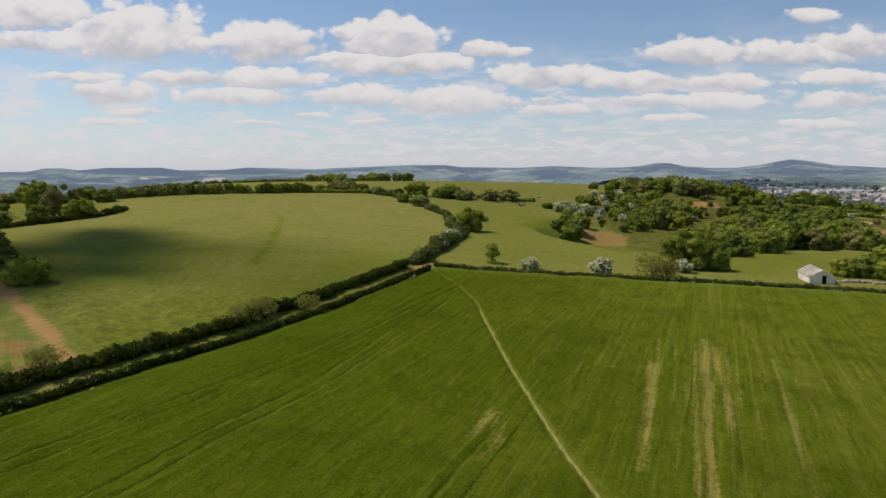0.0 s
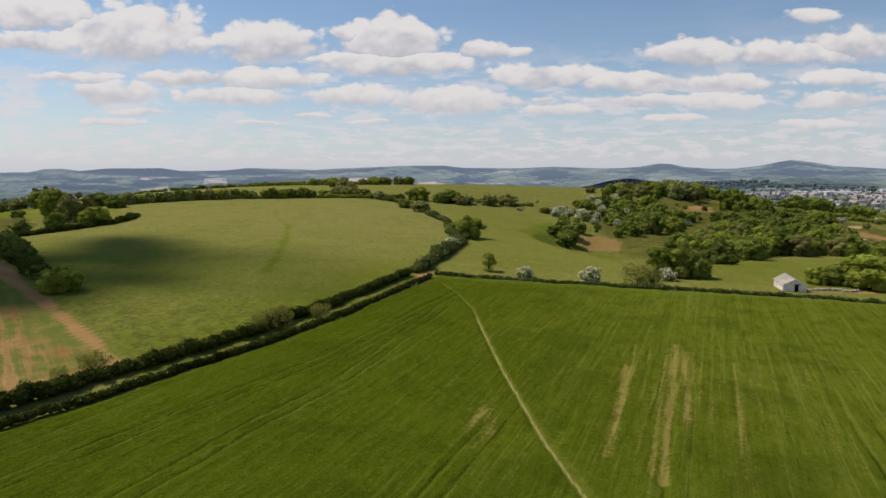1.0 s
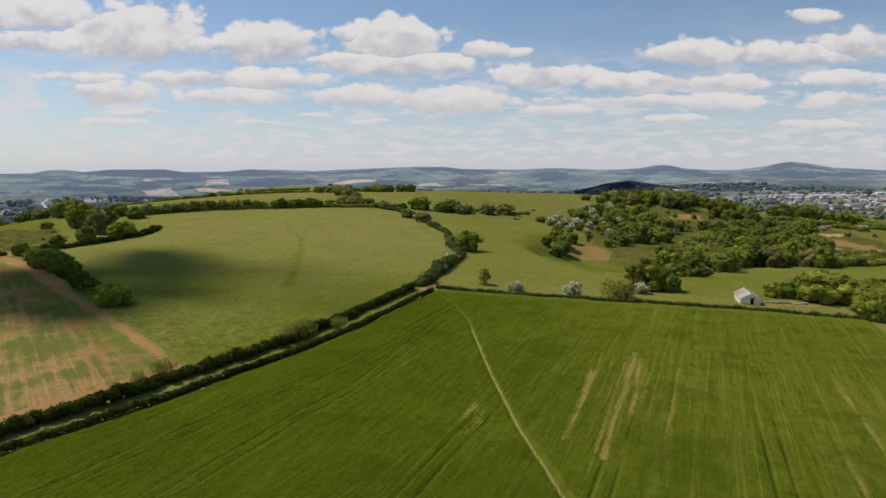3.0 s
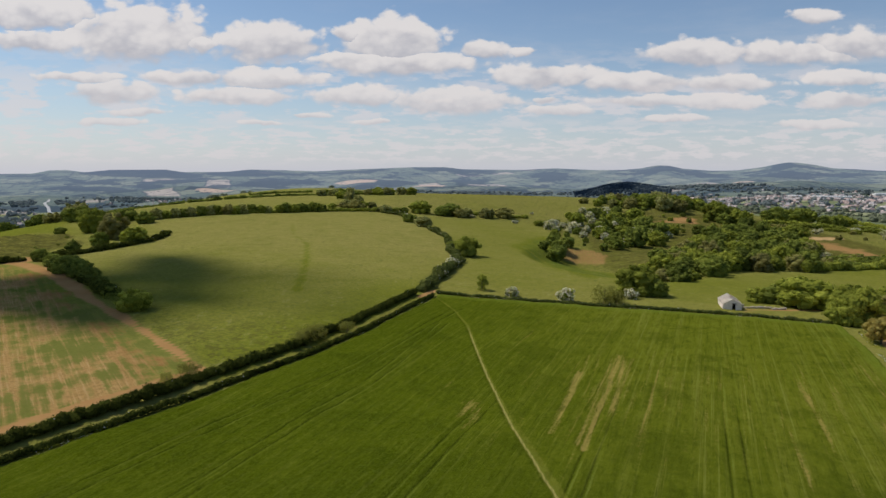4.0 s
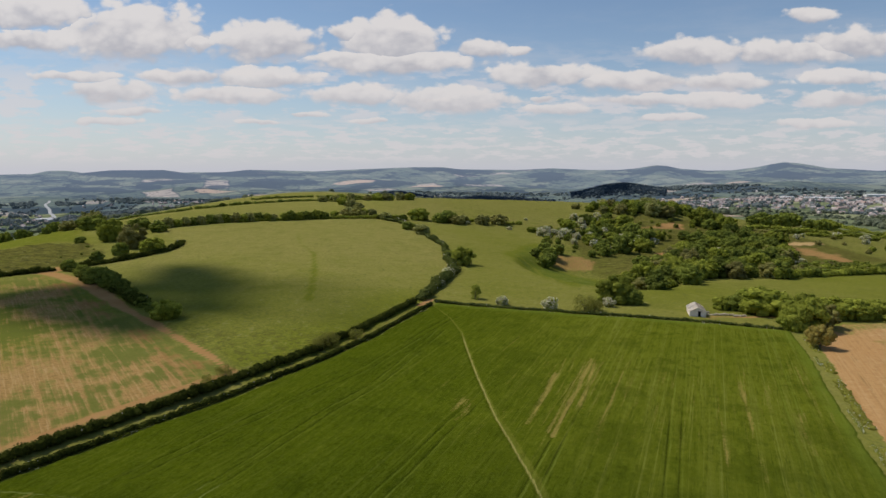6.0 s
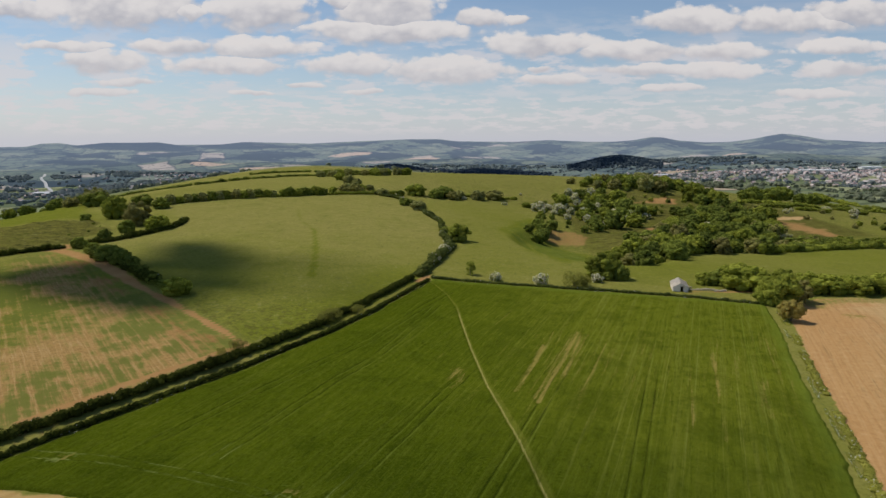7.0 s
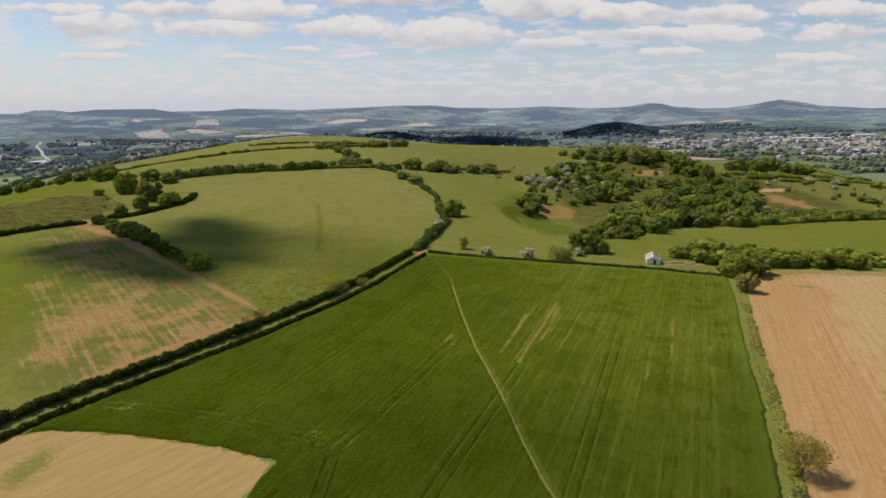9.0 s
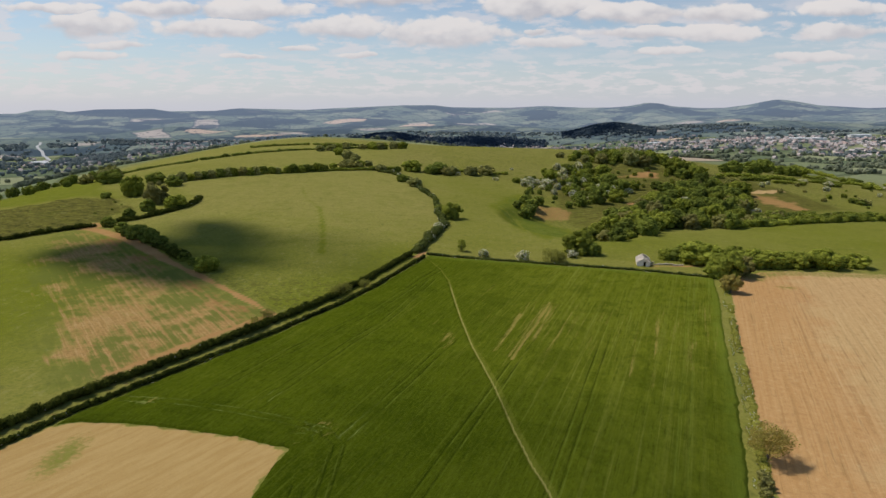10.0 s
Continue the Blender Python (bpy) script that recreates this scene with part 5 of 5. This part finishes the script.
for x, y, w in HILL:
    clump(x, y, w, FAR_MIX[:2] + FAR_PALE, GREEN_TREE, "tree", "hilltop trees", 8.4, 1.4)

# ---- single trees and shrubs that stand out ----
plant(OAKS[2], -130, 228, 1.25, R, "round bright green tree in the pasture hedge", group="western trees", squash=0.8)
plant(FAR_PALE[0], -219, 345, 1.9, R, "broad yellow-green tree behind the ridge hedge", group="western trees", squash=0.85)
plant(FAR_PALE[1], -240, 352, 1.3, R, "broad yellow-green tree behind the ridge hedge", group="western trees", squash=0.75)
plant(BUSHES[1], -184, 267, 1.5, R, "dark bush on the strip banks", "bush", "terrace scrub", 0.9)
plant(OAKS[0], -171, 273, 1.5, R, "tall bright green tree at the end of the ridge hedge", group="western trees", squash=1.15)
plant(OLIVES[1], -145, 244, 1.65, R, "broad olive tree at the end of the ridge hedge", group="western trees", squash=0.95)
plant(OAKS[1], -76, 115.5, 0.95, R, "round yellow-green tree at the pasture corner", group="field trees", squash=0.85)
for x, y, s, who, lab in (
        (8.4, 211, 1.2, OAKS[1], GREEN_TREE), (98, 112, 1.35, OAKS[3], GREEN_TREE), (94.5, 109, 0.9, OAKS[1], GREEN_TREE), (104, 113, 0.9, OLIVES[1], OLIVE_TREE),
        (90.5, 91, 0.92, OPEN_OLIVE, "olive tree with bare forked stems below its crown"), (97, 106, 0.5, BUSHES[0], GREEN_BUSH)):
    plant(who, x, y, s, R, lab, group="field trees")
for x, y, s, lab in ((11, 144, 1.05, "slender young tree standing in rough pasture"),):
    plant(SPARSE[0], x, y, s, R, lab, "young tree")
for x, y, s in ((-43.5, 67.5, 0.85), (-46, 64.5, 0.6), (-26.5, 91, 1.05), (-28.5, 88.5, 0.8), (-21, 97.5, 0.7)):
    plant(AIRY[0], x, y, s, R, "thin pale olive shrub in the lane hedge", "bush", "lane shrubs")
for x, y, s in ((43, 130, 1.5), (46, 130.5, 1.1)):
    plant(AIRY[1], x, y, s, R, "wide airy olive shrub beside the field hedge", "bush", "hedge shrubs")
for x, y, s in ((19, 137, 0.85), (33, 131.8, 1.15), (52, 137, 0.9)):
    plant(BLOOMS[0], x, y, s, R, WHITE_BUSH, "bush", "hawthorns by the hedge")
for i, (x, y, dx, dy) in enumerate(along([(-78, 375), (-86, 371), (-104, 357), (-138, 340), (-167, 317)], 5.0)):
    plant((FAR_TREES + FAR_PALE)[int(R.integers(0, 8))], x + R.normal(0, 0.8), y + R.normal(0, 0.8), 0.66 + 0.3 * R.random(), R, "hedge tree in a row along the ridge", group="ridge hedge trees")
for x, y in scatter([(122, 486), (140, 470), (165, 462), (205, 470), (222, 490), (200, 505), (150, 508)], 10.5, R):
    plant(FAR_TREES[int(R.integers(0, 5))], x, y, 0.85 + 0.5 * R.random(), R, "bushy tree of the knoll wood in mixed greens", group="knoll wood", squash=0.95)
for x, y in scatter([(100, 262), (137, 317), (160, 352), (190, 392), (228, 432), (242, 400), (222, 348), (196, 286), (165, 246), (126, 232), (100, 208), (86, 186), (90, 240)], 11.0, R):
    if np.hypot((x - 137) / 19, (y - 316) / 15) < 1 or np.hypot((x - 243) / 24, (y - 345) / 38) < 1:
        continue
    plant(OLIVES[int(R.integers(0, 2))] if R.random() < 0.16 else (FAR_TREES if y > 250 else NEAR_MIX)[int(R.integers(0, 5))], x, y, 0.6 + 0.7 * R.random(), R, DARK_TREE, group="quarry wood", squash=0.9 + 0.2 * R.random())
for x, y in scatter([(66, 384), (108, 466), (140, 450), (142, 396), (136, 344), (112, 326), (96, 300), (94, 344), (62, 330)], 10.5, R):
    if R.random() < 0.38:
        plant(BLOOMS[int(R.integers(0, 3))], x, y, 1.0 + 0.6 * R.random(), R, WHITE_BUSH, "bush", "hillside hawthorns", 1.2)
    else:
        plant((BUSHES[:3] + FAR_TREES[:2])[int(R.integers(0, 3 if x < 90 else 5))], x, y, 0.9 + 0.7 * R.random(), R, GREEN_BUSH, "bush", "hillside scrub")
for x, y in scatter([(-160, 215), (-165, 250), (-195, 280), (-240, 270), (-290, 220), (-230, 170), (-195, 180)], 9.5, R):
    if R.random() < 0.5:
        plant(BUSHES[3 if R.random() < 0.3 else 1], x, y, 0.2 + 0.3 * R.random(), R, "small gorse tussock on the strip banks", "bush", "terrace scrub", 0.8)
# low scrub between the trees of the quarry ground
for x, y in scatter([(74, 300), (100, 330), (150, 380), (215, 395), (225, 440), (130, 470), (95, 420), (70, 400), (64, 340)], 12.5, R):
    plant(BUSHES[int(R.integers(0, 3))], x, y, 0.5 + 0.7 * R.random(), R, GREEN_BUSH, "bush", "hillside scrub")
for x, y, s in ((53, 270, 2.0), (57, 278, 2.3), (60, 288, 2.1), (65, 298, 1.9), (57, 296, 2.0), (50, 282, 1.5)):
    plant(BUSHES[1], x, y, s, R, "dark green bush on the edge of the hollow", "bush", "hollow bushes")
for x, y in scatter([(225, 350), (300, 345), (420, 360), (420, 480), (260, 470), (225, 400)], 22, R):
    if np.hypot((x - 246) / 27, (y - 352) / 46) > 1:
        plant((BUSHES + BLOOMS[:1])[int(R.integers(0, 5))], x, y, 0.5 + 0.8 * R.random(), R, GREEN_BUSH, "bush", "hillside scrub")
for x, y, s in ((-40, 384, 0.9), (-24, 366, 0.8), (-16, 346, 1.0), (-9, 330, 0.8), (-4, 300, 0.7), (2, 262, 0.9), (0, 280, 0.7), (4, 235, 1.0), (3, 182, 1.1), (-1, 163, 1.0)):
    plant((BLOOMS + BUSHES)[int(R.integers(0, 7))], x, y, s, R, GREEN_BUSH, "bush", "pasture hedge bushes")
# trees that show over the western shoulder of the hill
for x, y in scatter([(-215, 335), (-240, 400), (-330, 470), (-350, 400), (-280, 340)], 20, R):
    plant(FAR_TREES[int(R.integers(0, 5))], x, y, 0.6 + 0.5 * R.random(), R, "tree on the far slope below the hill shoulder", group="slope trees")

# the near tree at the stubble field's edge
NEAR = make_tree("field_tree", 301, 5.8, 7.4, LEAF_BROWN, 3700, 0.25, 14, 0.10, core=False)
NEAR.matrix_basis = Matrix.Translation((54.3, -1.6, high(54.3, -1.6) - 0.05))
tagged(NEAR, "spreading half-leafed olive tree on the stubble field edge", "tree")
for x, y, s in ((50.6, -7.5, 0.5), (49.8, -10, 0.6), (48.6, -12, 0.45)):
    plant(BUSHES[3], x, y, s, R, "yellow-green bush on the field verge", "bush", "verge bushes")


# ================= barn =================
def box(bm, lo, hi):
    r = bmesh.ops.create_cube(bm, size=1.0)
    for v in r["verts"]:
        v.co = Vector([lo[i] + (v.co[i] + 0.5) * (hi[i] - lo[i]) for i in range(3)])
    return r["verts"]


def done(bm, name, mat):
    me = bpy.data.meshes.new(name)
    bmesh.ops.recalc_face_normals(bm, faces=bm.faces)
    bm.to_mesh(me)
    bm.free()
    me.materials.append(mat)
    return me


def prism(profile, x0, x1, plane="y"):
    """A solid from an outline (across, up) drawn out along y."""
    bm = bmesh.new()
    a = [bm.verts.new((p[0], x0, p[1])) for p in profile]
    b = [bm.verts.new((p[0], x1, p[1])) for p in profile]
    bm.faces.new(a)
    bm.faces.new(b[::-1])
    for i in range(len(profile)):
        j = (i + 1) % len(profile)
        bm.faces.new((a[i], b[i], b[j], a[j]))
    return bm


def make_barn():
    W, L, EAVE, TOP, TH = 4.5, 8.2, 1.55, 2.8, 0.35
    root = new("stone_barn")
    x0, y0 = 74.6, 124.4
    root.matrix_basis = Matrix.Translation((x0, y0, high(x0, y0 + 2) - 0.05)) @ Matrix.Rotation(radians(-15), 4, "Z")
    tagged(root, "small derelict pale stone barn with weathered sheet roof", "barn")
    h = W / 2
    # front gable with a doorway through it
    door = (0.0, 0.8, 1.6)
    bm = prism([(-h, 0), (door[0], 0), (door[0], door[2]), (door[1], door[2]), (door[1], 0), (h, 0), (h, EAVE), (0, TOP), (-h, EAVE)], 0, TH)
    part("front_wall", done(bm, "front_wall", STONE), root)
    bm = prism([(-h, 0), (h, 0), (h, EAVE), (0, TOP), (-h, EAVE)], L - TH, L)
    part("back_wall", done(bm, "back_wall", STONE), root)
    for s in (-1, 1):
        bm = bmesh.new()
        a, b = sorted((s * h, s * (h - TH)))
        box(bm, (a, TH, 0), (b, L - TH, EAVE - 0.05))
        part("side_wall", done(bm, "side_wall", STONE), root)
    bm = bmesh.new()
    box(bm, (-0.15, -0.03, door[2]), (0.95, 0.2, door[2] + 0.2))
    part("lintel", done(bm, "lintel", WOOD), root)
    # near-black panel added behind the doorway, in place of the unlit inside
    bm = bmesh.new()
    box(bm, (-h + TH, TH + 1.0, 0.0), (h - TH, TH + 1.1, EAVE - 0.1))
    part("inner_partition", done(bm, "inner_partition", DARK), root, "near-black panel standing in for the barn's shaded inside")
    # roof: overlapping sheets on each slope
    slope = math.hypot(h + 0.25, (TOP - EAVE) * (h + 0.25) / h)
    for s in (-1, 1):
        for k in range(6):
            if s > 0 and k == 4:
                continue        # a sheet has gone
            wide = (L + 0.5) / 6
            bm = bmesh.new()
            n = 12
            lowv, topv = [], []
            for i in range(n + 1):
                yy = -0.25 + k * wide + i * (wide + 0.05) / n
                z = 0.04 * math.cos(i * math.pi)
                lowv.append((s * (h + 0.25), yy, EAVE - (TOP - EAVE) * 0.25 / h + 0.06 + z))
                topv.append((s * 0.02, yy, TOP + 0.07 + z))
            lv = [bm.verts.new(p) for p in lowv]
            tv = [bm.verts.new(p) for p in topv]
            for i in range(n):
                bm.faces.new((lv[i], lv[i + 1], tv[i + 1], tv[i]))
            bmesh.ops.solidify(bm, geom=bm.faces[:], thickness=0.03)
            ob = part("roof_sheet", done(bm, "roof_sheet", SHEETING), root)
            ob.location.z = 0.012 * (k % 2) + (0.03 if (k == 3 and s < 0) else 0)
    # tumbled footing walls beside it
    for i, (x, y, l, w, hh) in enumerate(((82.5, 127.5, 9.0, 0.7, 0.35), (88, 126.2, 4.0, 0.8, 0.35), (79.5, 130.5, 3.0, 0.6, 0.4))):
        rng = np.random.default_rng(60 + i)
        k = int(l / 0.55)
        c = np.stack((x - l / 2 + np.arange(k) * 0.55 + rng.normal(0, 0.06, k), y + rng.normal(0, 0.12, k), np.full(k, high(x, y) + hh * 0.4)), 1)
        v, q = lumps(c, np.stack((np.full(k, 0.34), np.full(k, w * 0.5), np.full(k, hh) * (0.6 + 0.5 * rng.random(k))), 1), rng, 0.25)
        tagged(new("ruined_wall", mesh_of("ruined_wall", v, q, RUBBLE)), "low tumbled footing of pale stone beside the barn", "wall")


make_barn()


# ================= valley: hedgerows, woods, villages =================
def patch_coords(x, y):
    p = (x * 0.9 + y * 0.43 + 45 * np.sin(y / 230 + 1) + 30 * np.sin(x / 170)) / FIELD_WIDE
    q = (y * 0.9 - x * 0.43 + 40 * np.sin(x / 210) + 25 * np.sin(y / 140 + 2)) / FIELD_DEEP + np.floor(p) * 0.37
    return p, q


VALLEY_ROAD = [(-930, 1430), (-960, 1500), (-986, 1575), (-1060, 1680), (-1130, 1790), (-1240, 1950), (-1335, 2130)]


def make_valley():
    rng = np.random.default_rng(31)
    n = 110000
    away = 560 + 1950 * rng.random(n) ** 1.1
    b = np.radians(-42 + 84 * rng.random(n))
    x, y = away * np.sin(b), away * np.cos(b)
    out = np.sqrt(((x - 20) / 460) ** 2 + ((y - 400) / 530) ** 2)
    p, q = patch_coords(x, y)
    dp, dq = np.abs(p - np.round(p)) * FIELD_WIDE, np.abs(q - np.round(q)) * FIELD_DEEP
    line = np.minimum(dp, dq) < 6.0
    wood = fbm(x / 210, y / 150, 4, 51)
    thick = vnoise(x / 90, y / 90, 77)
    want = line & (rng.random(n) < 0.42) & (thick > 0.36)
    want |= (wood > 0.66) & (rng.random(n) < 0.55)
    want |= (wood > 0.60) & (b < -0.1) & (away > 700) & (rng.random(n) < 0.55)
    want |= rng.random(n) < 0.022
    want &= (out > 1.0) & (seg_dist(x, y, VALLEY_ROAD) > 28) & ~((b > radians(13)) & (away < 1250) & (~line | (rng.random(n) < 0.4)))
    x, y, away = x[want], y[want], away[want]
    r = (2.0 + 2.8 * rng.random(len(x)) ** 1.8) * (1 + (away - 600) / 4200)
    z = valley_floor(x, y)
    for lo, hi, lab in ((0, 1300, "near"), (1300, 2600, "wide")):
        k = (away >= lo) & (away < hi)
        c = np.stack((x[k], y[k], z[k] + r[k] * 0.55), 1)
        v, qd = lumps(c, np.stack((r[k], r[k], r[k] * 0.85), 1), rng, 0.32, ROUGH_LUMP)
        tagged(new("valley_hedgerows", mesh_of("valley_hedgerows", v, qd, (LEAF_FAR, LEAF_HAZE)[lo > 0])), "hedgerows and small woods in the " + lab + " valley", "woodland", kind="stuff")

    # dark woods that cover the valley's hills
    for hb, hd, amp, half in HILLS[:3]:
        k = 2600
        a, d = rng.normal(0, 0.62, k).clip(-1.2, 1.2) * half * 1.2, hd + rng.normal(0, 60, k)
        th = np.radians(hb) + a / hd
        x, y = d * np.sin(th), d * np.cos(th)
        r = 4.5 + 3.0 * rng.random(k)
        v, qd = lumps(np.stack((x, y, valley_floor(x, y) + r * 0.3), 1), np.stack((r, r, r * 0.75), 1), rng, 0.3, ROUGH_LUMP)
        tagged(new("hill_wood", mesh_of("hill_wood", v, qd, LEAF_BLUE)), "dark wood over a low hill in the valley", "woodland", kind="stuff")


make_valley()


def make_house(seed):
    rng = np.random.default_rng(seed)
    w, l, e, t = 6.5 + rng.random(), 9 + 5 * rng.random(), 5.0, 7.6
    root = new("house")
    h = w / 2
    part("wall", done(prism([(-h, -2.5), (h, -2.5), (h, e), (0, t - 0.2), (-h, e)], -l / 2, l / 2), "wall", WALLS), root)
    bm = prism([(-h - 0.4, e - 0.4), (0, t), (h + 0.4, e - 0.4), (h + 0.4, e - 0.1), (0, t + 0.35), (-h - 0.4, e - 0.1)], -l / 2 - 0.3, l / 2 + 0.3)
    roof = part("roof", done(bm, "roof", ROOFS), root)
    bm = bmesh.new()
    box(bm, (-0.5, l / 2 - 1.4, t - 0.6), (0.5, l / 2 - 0.4, t + 1.3))
    part("chimney", done(bm, "chimney", ROOFS), roof)
    for k in range(2):
        for s in (-1, 1):
            bm = bmesh.new()
            yy = (k - 0.5) * l * 0.5
            a, b = sorted((s * h, s * (h + 0.05)))
            box(bm, (a, yy - 0.8, 1.2), (b, yy + 0.8, 3.8))
            part("window", done(bm, "window", GLASS), root)
    return root


def make_town():
    rng = np.random.default_rng(5)
    protos = [make_house(i) for i in range(4)]
    k = 0
    # bearing, distance, spread across and along, how many
    for b, d, sa, sd, count in ((27, 1600, 300, 120, 80), (18, 1750, 200, 90, 30), (33, 1620, 180, 150, 60), (0.2, 1850, 70, 50, 22), (-30, 1650, 160, 150, 28), (-22, 1950, 120, 160, 30)):
        for i in range(count):
            a, dd = rng.normal(0, sa), d + rng.normal(0, sd)
            th = radians(b) + a / d
            x, y = dd * math.sin(th), dd * math.cos(th)
            m = Matrix.Translation((x, y, float(valley_floor(np.array([x]), np.array([y]))[0]))) @ Matrix.Rotation(round(rng.random() * 4) * 0.785 + rng.normal(0, 0.1), 4, "Z")
            t = copy_thing(protos[k % 4], m)
            s = 0.5 + 0.25 * rng.random()
            t.scale = (s, s * (2.2 if rng.random() < 0.06 else 1.0), s)
            tagged(t, "distant house with tiled gable roof in the valley town", "house", "valley town houses")
            k += 1
    for p in protos:
        discard(p)
    # the rest of the town, beyond counting
    rows_v, rows_q, roof_v, roof_q = [], [], [], []
    for b, d, sa, sd, count in ((26, 1620, 330, 150, 330), (18, 1750, 240, 120, 180), (34, 1640, 200, 170, 420), (9.3, 1850, 60, 50, 40), (-29, 1650, 190, 170, 110), (-21, 2000, 130, 170, 170)):
        for i in range(count):
            a, dd = rng.normal(0, sa), d + rng.normal(0, sd)
            th = radians(b) + a / d
            x, y = dd * math.sin(th), dd * math.cos(th)
            z, turn = float(valley_floor(np.array([x]), np.array([y]))[0]), rng.random() * 3.1
            l, w, e = 2.8 + 2.6 * rng.random(), 2.2 + 0.8 * rng.random(), 2.6 + 1.2 * rng.random()
            ca, sa2 = math.cos(turn), math.sin(turn)
            k = len(rows_v)
            for px, py, pz in ((-l, -w, -2), (l, -w, -2), (l, w, -2), (-l, w, -2), (-l, -w, e), (l, -w, e), (l, w, e), (-l, w, e)):
                rows_v.append((x + px * ca - py * sa2, y + px * sa2 + py * ca, z + pz))
            rows_q += [(k, k + 1, k + 5, k + 4), (k + 1, k + 2, k + 6, k + 5), (k + 2, k + 3, k + 7, k + 6), (k + 3, k, k + 4, k + 7)]
            k = len(roof_v)
            for px, py, pz in ((-l, -w - 0.4, e - 0.2), (l, -w - 0.4, e - 0.2), (l, 0, e + 2.6), (-l, 0, e + 2.6), (l, w + 0.4, e - 0.2), (-l, w + 0.4, e - 0.2)):
                roof_v.append((x + px * ca - py * sa2, y + px * sa2 + py * ca, z + pz))
            roof_q += [(k, k + 1, k + 2, k + 3), (k + 3, k + 2, k + 4, k + 5)]
    town = new("town_houses", mesh_of("town_houses", rows_v, rows_q, WALLS_MANY))
    tagged(town, "close-set pale houses of the valley town", "houses", kind="stuff")
    part("roofs", mesh_of("roofs", roof_v, roof_q, ROOFS_MANY), town)


make_town()


def make_shed(x, y, long, wide, tall, turn):
    """A large works shed: walls, a shallow roof and a row of dark doors."""
    root = tagged(new("works_shed"), "long pale metal works shed in the valley town", "shed", "valley sheds")
    root.matrix_basis = Matrix.Translation((x, y, float(valley_floor(np.array([x]), np.array([y]))[0]))) @ Matrix.Rotation(turn, 4, "Z")
    h = wide / 2
    part("wall", done(prism([(-h, -2.5), (h, -2.5), (h, tall), (0, tall + 1.4), (-h, tall)], -long / 2, long / 2), "wall", SHED_WALL), root)
    part("roof", done(prism([(-h - 0.4, tall - 0.05), (0, tall + 1.45), (h + 0.4, tall - 0.05), (h + 0.4, tall + 0.2), (0, tall + 1.75), (-h - 0.4, tall + 0.2)], -long / 2 - 0.4, long / 2 + 0.4), "roof", SHED_ROOF), root)
    for k in range(4):
        bm = bmesh.new()
        yy = (k - 1.5) * long / 5
        box(bm, (h, yy - 2, 0), (h + 0.06, yy + 2, tall * 0.7))
        part("door", done(bm, "door", GLASS), root)


for x, y, long, wide, tall, turn in ((905, 1500, 46, 16, 6, 1.3), (945, 1490, 38, 15, 5.5, 1.35), (1120, 1600, 52, 18, 6, 1.5), (870, 1560, 30, 14, 5, 1.4), (760, 1640, 34, 14, 5, 1.5), (-945, 1465, 34, 13, 5, -1.2), (-960, 1500, 26, 12, 5, -1.1), (-905, 1420, 24, 11, 4.5, -1.2), (620, 1720, 40, 15, 5, 1.6)):
    make_shed(x, y, long, wide, tall, turn)

# a pale road down in the western valley
pr = along(VALLEY_ROAD, 12)
side = np.stack((pr[:, 3], -pr[:, 2]), 1) * 4.0
lft, rgt = pr[:, :2] - side, pr[:, :2] + side
verts = np.concatenate((np.column_stack((lft, valley_floor(lft[:, 0], lft[:, 1]) + 1.2)), np.column_stack((rgt, valley_floor(rgt[:, 0], rgt[:, 1]) + 1.2))))
n = len(pr)
road_q = [(i, i + 1, n + i + 1, n + i) for i in range(n - 1)]
tagged(new("road", mesh_of("road", verts, road_q, TARMAC)), "pale main road in the valley", "road", kind="structure")


# ================= clouds whose shade lies on the hill =================
def make_cloud(x, y, across, deep, seed, up=900, close=1.0):
    """A cumulus high over the land, so placed that the sun throws its shade round (x, y)."""
    rng = np.random.default_rng(seed)
    z = high(x, y)
    k = (up - z) / SUN_DIR.z
    cx, cy = x + SUN_DIR.x * k, y + SUN_DIR.y * k
    n = 64
    th, ra = rng.random(n) * 6.283, 0.5 * np.sqrt(rng.random(n))
    a, b = ra * np.cos(th), ra * np.sin(th)
    c = np.stack((cx + a * across, cy + b * deep, up + 6 + 6 * rng.random(n)), 1)
    r = (0.04 + 0.13 * rng.random(n) ** 1.5) * min(across, deep) * np.exp(-2 * (a * a + b * b)) * close
    v, q = lumps(c, np.stack((r * across / min(across, deep) * 0.8, r, r * 0.45), 1), rng, 0.3)
    tagged(new("cloud", mesh_of("cloud", v, q, CLOUD, True)), "white cumulus cloud drifting over the hill", "cloud", "clouds")


make_cloud(-104, 183, 28, 28, 2, 1500, 1.6)
make_cloud(-94, 169, 32, 32, 6, 1700, 1.6)
make_cloud(-86, 154, 28, 28, 7, 1800, 1.5)
make_cloud(-78, 139, 22, 22, 13, 1900, 1.5)
make_cloud(-101, 157, 24, 24, 15, 1600, 1.5)
make_cloud(-66, 158, 26, 18, 12, 2600, 0.9)
make_cloud(-127, 145, 44, 32, 14, 1300, 2.2)
make_cloud(-106, 125, 40, 26, 3, 1300, 2.2)
make_cloud(-87, 109, 30, 16, 21, 1300, 1.8)
make_cloud(-73, 127, 28, 18, 17, 1500, 1.5)
make_cloud(-36, 127, 34, 16, 4, 2600)
make_cloud(-50, 158, 34, 14, 5, 2600)
make_cloud(-146, 1980, 300, 260, 8, 1400)
make_cloud(150, 1980, 330, 220, 9, 1400)
make_cloud(570, 2260, 320, 240, 10, 1400)

for proto in OAKS + DARKS + OLIVES + BUSHES + BLOOMS + SPARSE + FAR_TREES + FAR_PALE + [OPEN_OLIVE] + AIRY:
    discard(proto)
